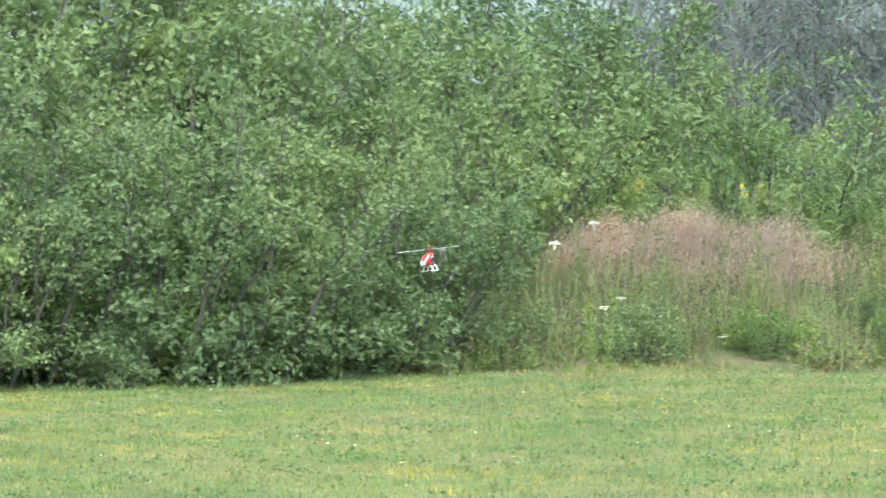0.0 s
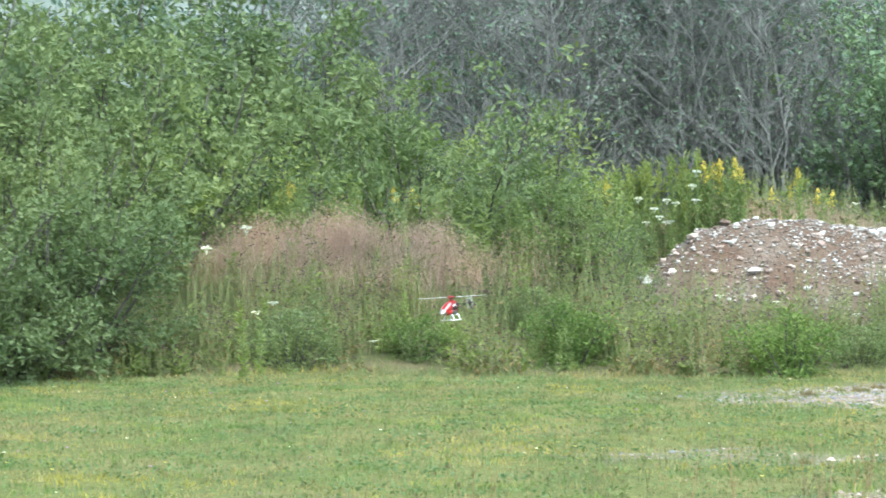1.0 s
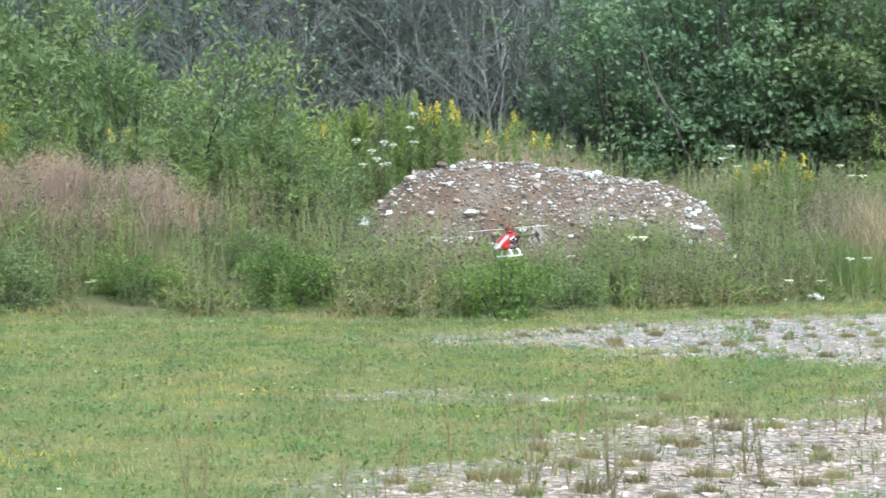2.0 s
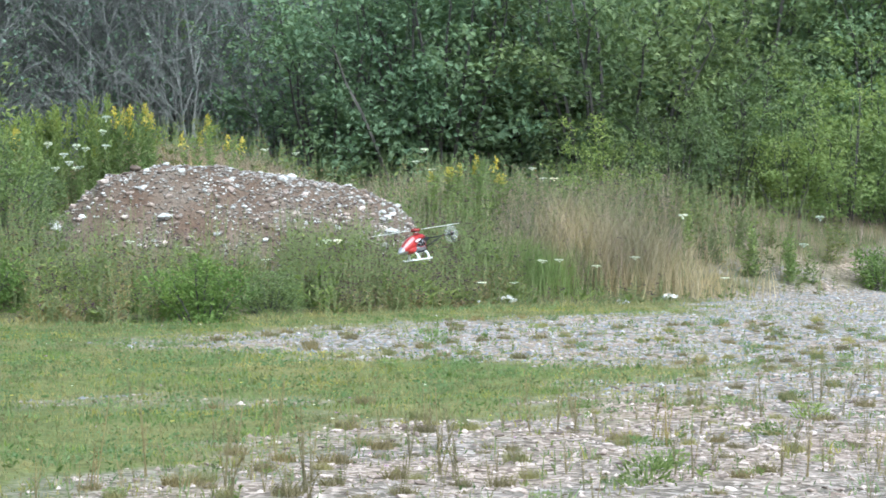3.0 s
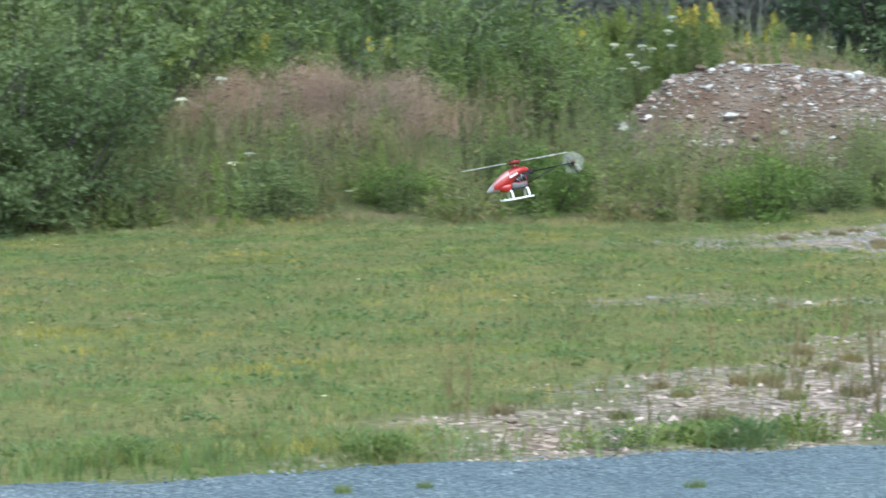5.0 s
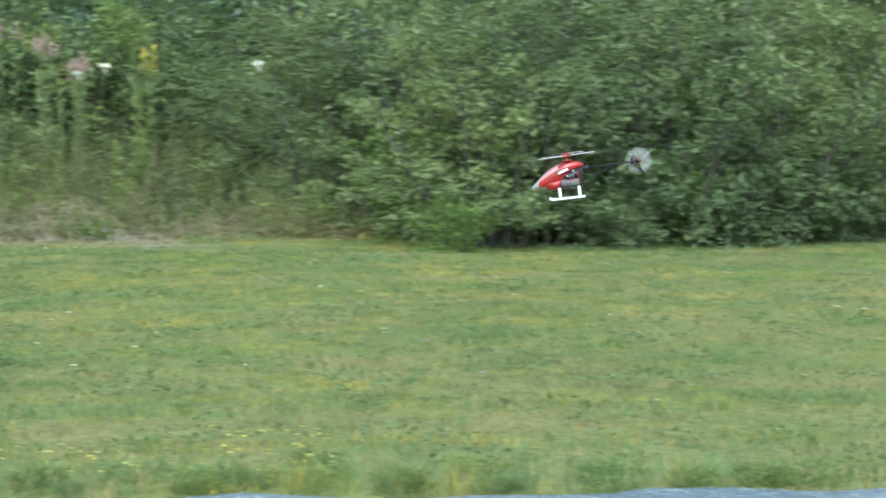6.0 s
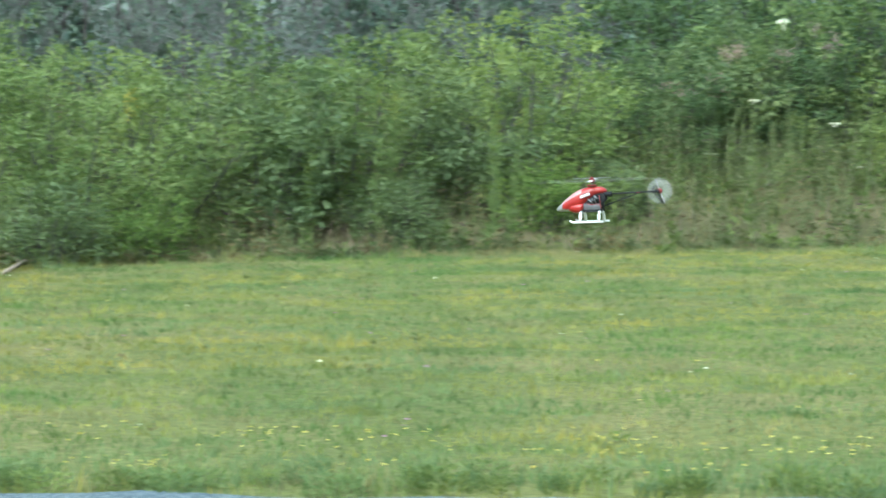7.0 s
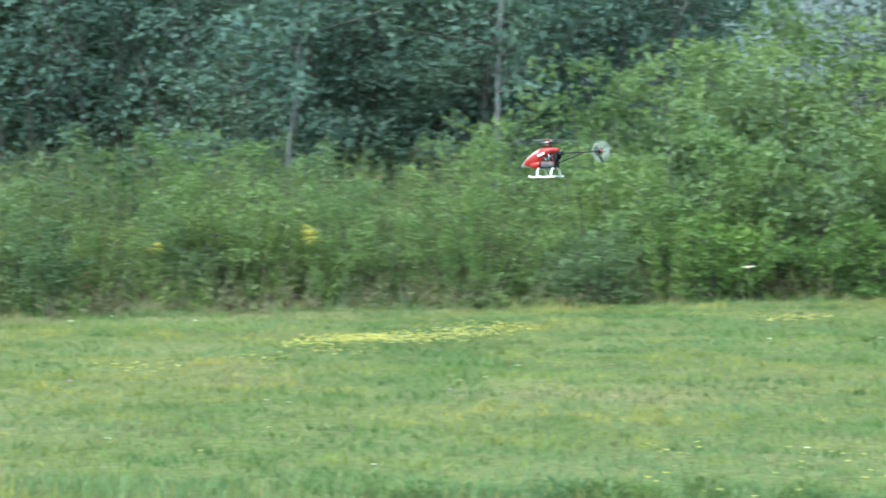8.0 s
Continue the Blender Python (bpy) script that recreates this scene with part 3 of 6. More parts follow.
def build_dark_alders():
    r = np.random.default_rng(33)
    kinds = [woody("alder_tree", r, 6.6, 3.3, 18, 9, 14500, 0.14, leaf, M_BARK, low=0.01, thick=0.05, spread=0.085) for leaf in (M_HAZYLEAF, M_HAZYLEAF, M_ALDER)]
    pl = [(*at(az, d), s) for az, d, s in [(3.2, 50.5, 0.82), (5.2, 50.0, 0.95), (8.8, 50.0, 0.95), (7.2, 52.4, 1.0), (11.4, 53, 1.0), (12.8, 54.0, 0.9), (14.8, 54, 1.0), (17.4, 54, 1.0), (5.0, 56, 1.15), (8, 57, 1.2), (11, 57, 1.2), (15, 58, 1.2)]]
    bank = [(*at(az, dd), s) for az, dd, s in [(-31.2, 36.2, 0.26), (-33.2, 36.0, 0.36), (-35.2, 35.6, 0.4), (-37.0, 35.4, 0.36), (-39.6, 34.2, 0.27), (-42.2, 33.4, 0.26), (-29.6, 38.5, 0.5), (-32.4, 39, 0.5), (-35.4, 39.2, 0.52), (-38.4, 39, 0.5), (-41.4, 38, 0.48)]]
    deep = [woody("alder_tree", r, 6.6, 3.3, 18, 9, 9000, 0.2, M_SHADELEAF, M_BARK, low=0.01, thick=0.05, spread=0.085) for _ in range(2)]
    planted(deep, bank, r, "dense alder bush on the bank, shade put into its deep green", "bush", "deep green bushes")
    planted(kinds, pl, r, "broad dark green alder with leaves down to the ground", "tree", "dark alders")


def build_forest():
    r = np.random.default_rng(34)
    kinds = [woody("forest_tree", r, 11, 3.2, 9, 24, 13500, 0.125, M_SPRUCE, M_BARK, low=0.02, thick=0.05, up=0.9, spread=0.1) for _ in range(2)]
    far = [woody("forest_tree", r, 11, 3.2, 7, 16, 2800, 0.29, M_SPRUCE, M_BARK, low=0.03, thick=0.08, up=0.9, spread=0.1) for _ in range(2)]
    near, pl = [], []
    for az in np.arange(-79, -62.6, 2.3):
        near.append((*at(az + r.uniform(-0.5, 0.5), 40 + r.uniform(-2, 2)), r.uniform(0.7, 0.95)))
        near.append((*at(az + 1 + r.uniform(-0.5, 0.5), 45 + r.uniform(-2, 2)), r.uniform(0.9, 1.1)))
        pl.append((*at(az + 0.5, 52 + r.uniform(-2, 2)), r.uniform(1.0, 1.2)))
    for az in (-12, -9.5, -7, -4.5, -2, 0.5, 3, 6, 9, 12, 15, -55, -52, -48, -45, -42, -39, -36, -33, -30, -27, -24, -21, 18, 21, 24):
        pl.append((*at(az, 66 + r.uniform(-4, 6)), r.uniform(0.55, 0.8)))
    for az in np.arange(-57, -27, 1.7):
        pl.append((*at(az, 47 + r.uniform(-1.5, 2)), r.uniform(0.5, 0.62)))
    for az in np.arange(-13.5, 5, 1.4):
        pl.append((*at(az, 61 + r.uniform(-1, 2)), r.uniform(0.6, 0.75)))
    planted(kinds, near, r, "dark tall forest tree behind the shrubs", "tree", "forest trees")
    planted(far, pl, r, "dark tall forest tree behind the shrubs", "tree", "forest trees")


def build_thicket():
    """Bare grey brush, the stems fine and crowded."""
    r = np.random.default_rng(35)
    kinds = []
    for _ in range(3):
        A, B, ra, rb, stems = [], [], [], [], []
        for s in range(11):
            x0 = r.normal(0, 0.8, 2)
            H = r.uniform(5.5, 8.5)
            u = np.linspace(0, 1, 9)
            lean = r.normal(0, 0.9, 2)
            P = np.stack([x0[0] + lean[0] * u ** 1.5 + r.normal(0, 0.06, 9), x0[1] + lean[1] * u ** 1.5 + r.normal(0, 0.06, 9), H * u], 1)
            w = 0.017 * (1 - 0.85 * u)
            stems.append(tubes(P[:-1], P[1:], w[:-1], w[1:], 4))
            k = r.uniform(0.1, 1, 26)
            Q = np.stack([np.interp(k, u, P[:, c]) for c in range(3)], 1)
            a = r.uniform(0, 2 * np.pi, 26)
            D = unit(np.stack([np.cos(a), np.sin(a), r.uniform(0.5, 1.4, 26)], 1))
            L = r.uniform(0.5, 1.6, 26)
            E_ = Q + D * L[:, None]
            A.append(Q), B.append(E_), ra.append(np.full(26, 0.009)), rb.append(np.full(26, 0.004))
            for _k in range(4):
                f = r.uniform(0.3, 1, 26)[:, None]
                q = Q + (E_ - Q) * f
                d = unit(D + r.normal(0, 0.6, (26, 3)))
                A.append(q), B.append(q + d * r.uniform(0.2, 0.7, (26, 1))), ra.append(np.full(26, 0.007)), rb.append(np.full(26, 0.0035))
        t = new("bare_tree")
        for q in stems:
            under("trunk", mesh_np("trunk", *q, M_DEADWOOD), t)
        under("branchwork", mesh_np("branchwork", *tubes(np.concatenate(A), np.concatenate(B), np.concatenate(ra), np.concatenate(rb), 3), M_DEADWOOD), t)
        Q = np.concatenate(B)[r.integers(0, 26 * 5 * 11, 1500)]
        tagged(under("foliage", mesh_np("foliage", *leaves(Q, r.normal(0, 1, (1500, 3)), r.uniform(0.06, 0.12, 1500), r), M_SPRUCE), t, "sparse leaves on bare twigs"), kind="stuff")
        kinds.append(t)
    pl = []
    for az in np.arange(-9.0, 1.5, 0.95):
        pl.append((*at(az + r.uniform(-0.3, 0.3), 51 + r.uniform(-1.5, 1.5)), r.uniform(0.85, 1.1)))
        pl.append((*at(az + 0.6 + r.uniform(-0.3, 0.3), 56 + r.uniform(-2, 2)), r.uniform(0.9, 1.15)))
    for az in np.arange(-58, -43, 2.3):
        pl.append((*at(az + r.uniform(-0.5, 0.5), 41 + r.uniform(-2.5, 2.5)), r.uniform(0.55, 0.75)))
    planted(kinds, pl, r, "bare grey leafless tree in a crowded thicket", "tree", "bare thicket")


build_alders()
build_bank_shrubs()
build_dark_alders()
build_forest()
build_thicket()


# ---- gravel heap ----
def heap_height(x, y):
    """The heap's own height over the ground: long, with a steep left end and a shoulder to the right."""
    v = y - 41.0
    ridge = np.interp(x, [-3.0, -2.5, -2.0, -1.07, -0.24, 0.6, 1.42, 2.41, 3.07, 3.4, 3.8], [0, 0.45, 0.98, 1.76, 1.95, 1.90, 1.80, 1.65, 1.40, 1.15, 0.1])
    front = np.clip(1 - (np.abs(v) / 1.9) ** 1.5, 0, 1)
    z = (ridge - height(x, y)) * front - 0.25 * (front <= 0)
    return z + (0.05 * wav(x, y, 1.0, 1.0) + 0.03 * wav(x, y, 0.35, 2.0)) * (z > 0.05)


def rock_bm(r, sub=1, flat=0.7):
    bm = bmesh.new()
    bmesh.ops.create_icosphere(bm, subdivisions=sub, radius=0.5)
    for v in bm.verts:
        v.co *= 1 + r.uniform(-0.22, 0.22)
        v.co.z *= flat
    return bm


def rock_meshes(n, mat, seed, sub=1, flat=0.7):
    r = np.random.default_rng(seed)
    out = []
    for _ in range(n):
        me = bpy.data.meshes.new("stone")
        bm = rock_bm(r, sub, flat)
        bm.to_mesh(me)
        bm.free()
        me.materials.append(mat)
        out.append(me)
    return out


def pebbles(P, S, r):
    """Many small angular stones as squashed octahedra."""
    n = len(P)
    base = np.array([(1, 0, 0), (0, 1, 0), (-1, 0, 0), (0, -1, 0), (0, 0, 1), (0, 0, -1)], float)
    a = r.uniform(0, 2 * np.pi, n)
    sc = np.stack([S * r.uniform(0.7, 1.2, n), S * r.uniform(0.6, 1.1, n), S * r.uniform(0.35, 0.7, n)], 1) / 2
    Q = base[None] * sc[:, None] * r.uniform(0.75, 1.25, (n, 6, 1))
    c, s = np.cos(a)[:, None], np.sin(a)[:, None]
    Q = np.stack([Q[..., 0] * c - Q[..., 1] * s, Q[..., 0] * s + Q[..., 1] * c, Q[..., 2]], 2) + P[:, None]
    T = np.array([(0, 1, 4), (1, 2, 4), (2, 3, 4), (3, 0, 4), (1, 0, 5), (2, 1, 5), (3, 2, 5), (0, 3, 5)])
    return Q.reshape(-1, 3), (np.arange(n)[:, None, None] * 6 + T[None]).reshape(-1, 3)


M_HEAPGRAVEL = stone_mat("mixed_heap_gravel", [(0.0, (0.11, 0.085, 0.07)), (0.45, (0.19, 0.17, 0.15)), (0.75, (0.31, 0.30, 0.285)), (1.0, (0.50, 0.49, 0.47))])


def build_heap():
    m, t, b = base_mat("brown_gravelly_earth", 0.95, 0.15)
    p = position(t)
    c = ramp(t, noise_node(t, 1.3, 5.0, p), [(0.3, (0.095, 0.062, 0.043)), (0.55, (0.135, 0.105, 0.082)), (0.75, (0.19, 0.17, 0.15))])
    n2 = noise_node(t, 26.0, 4.0, p)
    t.links.new(mixc(t, 1.0, c, ramp(t, n2, [(0.3, (0.6, 0.58, 0.56)), (0.7, (1.25, 1.25, 1.25))]), 'MULTIPLY'), b.inputs["Base Color"])
    bump(t, b, n2, 0.7, 0.04)
    xs, ys = np.arange(-3.3, 4.6, 0.07), np.arange(38.8, 43.2, 0.07)
    X, Y = np.meshgrid(xs, ys)
    x, y = X.ravel(), Y.ravel()
    hz = heap_height(x, y)
    V = np.stack([x, y, height(x, y) + np.where(hz > 0.03, hz, -0.15)], 1)
    nx, ny = len(xs), len(ys)
    i = (np.arange(ny - 1)[:, None] * nx + np.arange(nx - 1)[None]).ravel()
    heap = new("gravel_heap")
    tagged(heap, "heap of brown earth and pale gravel stones", "gravel heap")
    under("earth", mesh_np("earth", V, np.stack([i, i + 1, i + nx + 1, i + nx], 1), m, smooth=True), heap)
    r = np.random.default_rng(41)
    n = 15000
    px, py = r.uniform(-2.9, 4.6, n), r.uniform(38.8, 42.0, n)
    h = heap_height(px, py)
    top = h / 1.7
    k = (h > 0.12) & (r.random(n) < np.clip(0.12 + 0.8 * top ** 2 + 0.25 * (px > 0.4) - 0.2 * (px < -0.6) * (top < 0.8), 0.05, 1))
    px, py, h = px[k], py[k], h[k]
    V, F = pebbles(np.stack([px, py, height(px, py) + h + 0.005], 1), r.uniform(0.025, 0.085, len(px)), r)
    ob = under("gravel", mesh_np("gravel", V, F, M_HEAPGRAVEL), heap, "loose pale grey gravel")
    tagged(ob, kind="stuff")
    mw, mg = rock_meshes(5, M_WARMSTONE, 42), rock_meshes(3, M_WHITESTONE, 43)
    n = 0
    while n < 230:
        x, y = r.uniform(-2.9, 4.7), r.uniform(38.7, 41.4)
        h = float(heap_height(np.array([x]), np.array([y]))[0])
        if h < 0.08 or r.random() > 0.35 + 0.5 * h:
            continue
        ob = under("stone", mw[n % 5] if r.random() < 0.8 else mg[n % 3], heap)
        s = r.uniform(0.06, 0.12) * (1.0 if r.random() < 0.88 else 1.6)
        ob.matrix_basis = pose(x, y, float(height(np.array([x]), np.array([y]))[0]) + h + s * 0.12, r.uniform(-25, 25), r.uniform(-25, 25), r.uniform(0, 360)) @ Matrix.Diagonal((s * 1.2, s, s * 0.9, 1))
        n += 1


build_heap()


# ---- weeds, flowers and stones: places as heading, distance and height of the top, or as plan points ----
GOLD_HEAP = [(-3.43, 43, 2.99), (-3.08, 43, 2.91), (-2.8, 43, 3.12), (-2.57, 43, 3.02), (-2.35, 43, 3.3), (-2.12, 43, 3.04), (-1.89, 43, 3.08),
    (-1.64, 43, 3), (-1.44, 43, 3.26), (-1.15, 43, 2.87), (-0.99, 43, 2.96), (-0.81, 43, 2.98), (-0.67, 43, 2.79), (-0.87, 43, 2.7), (0.23, 43, 2.53),
    (0.68, 43, 2.79), (0.91, 43, 2.49), (-3.48, 43, 2.78), (5.24, 43, 1.92), (5.6, 43, 1.98), (5.88, 43, 2.06), (6.14, 43, 2.18), (6.45, 43, 1.9)]
GOLD_BANK = [(-8.71, 40, 3.4), (-8.08, 40, 3.07), (-7.51, 40, 3.27), (-7.04, 40, 3.33), (-10.21, 40, 2.9), (-9.92, 40, 2.59), (-9.51, 40, 2.87),
    (-10.56, 40, 2.43), (-7.28, 40, 3.79), (-6.89, 40, 4.03), (-3.99, 41, 2.84), (-3.34, 41, 2.93), (-4.43, 41, 2.72)]
GOLD_LEFT = [(-19.04, 31.5, 2.65), (-19.28, 31.5, 2.08), (-20.71, 31.5, 1.66), (-21.1, 31.5, 1.13), (-10.72, 31.5, 1.04), (-49.49, 29, 1.09), (-47.64,
    29, 1.88), (-52.51, 29, 1.82), (-45.49, 29, 1.67), (-66.01, 25.5, 0.72), (-69.48, 25.5, 0.8), (-68.66, 25.5, 0.78), (-74.63, 25.5, 0.74), (-73.15,
    25.5, 0.74), (-65.54, 25.5, 1.13), (-72.07, 25.5, 0.63), (-61.36, 25.5, 0.8), (-39.9, 34, 2.21), (-42.25, 34, 1.76), (-30.35, 34, 2.35), (-26.6,
    34, 2.59)]
LACE_HEAP = [(-2.41, 42.6, 2.13), (-2.23, 42.6, 1.92), (-2, 42.6, 1.94), (-1.84, 42.6, 2.22), (-1.55, 42.6, 2.26), (-2.35, 42.6, 2.01), (-2.69, 42.6,
    2.29), (-1.72, 42.6, 2.48), (-2.52, 42.6, 1.92), (-2.13, 42.6, 2.26), (-1.39, 42.6, 2.69), (2.43, 45, 2.19), (4.87, 45, 2.26), (4.79, 45, 2.06),
    (5.18, 45, 1.94), (7.15, 45, 1.96), (7.46, 45, 1.8), (7.66, 45, 1.8), (1.74, 45, 2.25), (13.04, 41, 1.24), (10.31, 41, 1.26)]
LACE_FRONT = [(3.15, 38, 0.93), (2.94, 38, 0.93), (1.76, 38, 0.67), (7.79, 38, 0.68), (9.28, 38, 0.72), (6.86, 38, 0.37), (7.32, 38, 0.67), (8.48, 38,
    0.6), (11.12, 38, 0.45), (12.6, 38, 0.91), (6.16, 38, 0.37), (0.21, 38, 0.83), (-1, 38, 0.91)]
LACE_BANK = [(-10.79, 34.5, 1.81), (-11.57, 34.5, 1.56), (-10.15, 34.5, 0.89), (-10.4, 34.5, 0.78), (-13.77, 34.5, 0.71), (-8.02, 34.5, 0.15),
    (-36.05, 33, 1.74), (-34.21, 33, 2.15), (-38.55, 33, 1.32), (-35.28, 33, 1.23), (-41.15, 33, 0.79), (-40.97, 33, 0.58), (-40.27, 33, 1.59),
    (-43.39, 33, 0.91), (-42.8, 33, 0.92), (-27.84, 33, 2.18), (-31.68, 33, 1.91), (-38.05, 33, 0.41), (-37.38, 33, 0.79), (-39.45, 33, 2.57),
    (-36.74, 33, 1.2), (-35.07, 33, 1.2), (-31.34, 33, 2), (-59.77, 25.6, 0.18)]
BUSH = [(0.26, 34.12), (1.14, 36.32), (-5.84, 34.08), (-2.52, 35.38), (-3.15, 36.85), (-4.36, 35.07), (11.09, 43.82)]
ROCKS = [(4.58, 39.11), (4.65, 41.46), (4.58, 39.39)]
HEAP_ROCKS = [(-2.59, 39, 1.08), (-2.5, 39, 1.01), (3.44, 39, 1.65), (-0.32, 39, 1.18), (4.19, 39, 0.76), (4.31, 39, 0.96), (4.19, 39, 1.16)]
YELLOW_PATCH = [(-19.9, 7.68), (-20.04, 8.01), (-20.05, 8.25), (-19.85, 8.41), (-19.99, 8.75), (-20.33, 9.12), (-20.62, 9.48), (-18.19, 7.23),
    (-17.79, 6.53), (-19.66, 11.72), (-19.56, 11.93), (-17.75, 5.64)]
BIRCH = [(-69.19, 35.6, 2.85), (-64.88, 35.6, 2.84)]
STICK = [(-21.36, 14.69), (-22.67, 16.01)]
EDGE_CLUMP = [(-1.72, 12.36), (-0.22, 13), (-0.01, 12.93), (0.25, 13.19), (0.72, 13.28), (1.75, 13.15), (-0.53, 12.81), (1.43, 13.16), (1.1, 13.02),
    (-3.66, 11.45), (-2.79, 12.19), (-1.66, 12.58), (-0.19, 13)]
BROWN_TUFT = [(0.64, 17.12), (0.92, 17.11), (1.18, 18.02), (1.76, 19.48), (1.42, 21.5), (-0.35, 15.13), (0.57, 15.1), (0.84, 15.52), (0.23, 14.98),
    (-0.49, 15.56), (2.06, 17.06), (1.22, 15.22), (1.23, 14.18), (-0.65, 14.24), (-0.01, 15.54), (1.99, 19.02), (-0.19, 14.22), (2.11, 17.79)]
SEED_STALK = [(-1.52, 14.26), (-0.49, 15.56), (0.25, 14.98), (0.65, 14.2), (1.23, 15.5), (1.59, 15.94), (0.66, 19.08), (-0.2, 16.15), (0.62, 14.2),
    (-1.41, 14.02), (-0.79, 13.12), (0.4, 13.08), (1.59, 15.95), (1.51, 16.27), (0.64, 18.95), (0.67, 15.16), (0.24, 15.48), (1.43, 17.3), (3.15,
    17.9), (3.44, 15.79), (5.22, 21.52)]
GREEN_CLUMP = [(2.64, 15.7), (2.9, 16.48), (5.75, 27.75), (6.46, 33.39), (3.98, 18.65), (2.65, 29.52), (4.56, 19.98), (2.59, 25.44), (1.92, 25.5)]


def stuff(name, lots, mats, label, category):
    V, F, I = merge(*lots)
    return tagged(new(name, mesh_np(name, V, F, mats, I)), label, category, kind="stuff")


def weed_lot(P, H, r, n_leaf=8, size=0.06, head=0.0, stem_w=0.005, slim=0.3):
    """Upright weeds: stem, narrow leaves up the stem, and, on some, a small round head: materials 0, 1, 2."""
    n = len(P)
    a = r.uniform(0, 2 * np.pi, n)
    lean = np.stack([np.cos(a), np.sin(a), 0 * a], 1) * (H * r.uniform(0, 0.28, n))[:, None]
    top = P + lean + np.stack([0 * H, 0 * H, H], 1)
    lots = [(*tubes(P, top, np.full(n, stem_w), np.full(n, stem_w * 0.5), 3), 0)]
    i = np.repeat(np.arange(n), n_leaf)
    f = r.uniform(0.05, 0.9, len(i))
    b = r.uniform(0, 2 * np.pi, len(i))
    D = np.stack([np.cos(b), np.sin(b), r.uniform(0.1, 1.2, len(i))], 1)
    Q = P[i] + (top - P)[i] * f[:, None]
    lots.append((*leaves(Q, D, size * r.uniform(0.5, 1.5, len(i)) * (1.25 - 0.7 * f), r, slim), 1))
    if head > 0:
        k = r.random(n) < head
        m = int(k.sum())
        j = np.repeat(np.where(k)[0], 3)
        Q = top[j] + r.normal(0, 0.03, (len(j), 3))
        lots.append((*pebbles(Q, r.uniform(0.022, 0.042, len(j)), r), 2))
    return lots


BUSH_R = 0.72


def weed_mix(name, x, y, H, r, label, category, n_leaf=9, size=0.08, head=0.3, slim=0.4, dry=0.0):
    """Weeds in drifts: green, bright and browning plants, each drift with leaves of its own."""
    w = 1.35 * wav(x, y, 1.5, 7.0) + 0.9 * wav(x, y, 0.5, 3.0) + r.normal(0, 0.18, len(x)) - dry
    lots = []
    for m, k, f in ((1, (w > -0.12) & (w < 0.55), 1.0), (3, w >= 0.55, 1.25), (4, w <= -0.12, 0.8)):
        part_lots = weed_lot(on_ground(x[k], y[k]), H[k], r, n_leaf, size * f, head * (1.3 if m == 4 else 0.8), slim=slim)
        lots += [(V, F, m if i == 1 else i) for V, F, i in part_lots]
    return stuff(name, lots, [M_STEM, M_WEED, M_KNAP, M_FRESHWEED, M_BROWNWEED], label, category)


def scatter(n, r, r0, r1, a0, a1, b0, b1, dens=None):
    x, y = in_fan(n, r, r0, r1, a0, a1)
    b = behind_verge(x, y)
    k = (b > b0) & (b < b1) & (heap_height(x, y) < 0.7)
    for bx, by in BUSH:
        k &= np.hypot(x - bx, (y - by + 0.6) / 1.5) > BUSH_R
    if dens is not None:
        k &= r.random(n) < dens(x, y, b)
    return x[k], y[k], b[k]


def stony(x, y, b):
    """How bare the ground right of the grass stand is, 0 to 0.96."""
    right = np.clip((np.degrees(np.arctan2(x, y)) - 9.6) / 0.9, 0, 1)
    return 0.9 * right * np.clip((4.2 - b + 0.8 * wav(x, y, 0.9, 2.0)) / 2.4, 0, 1)


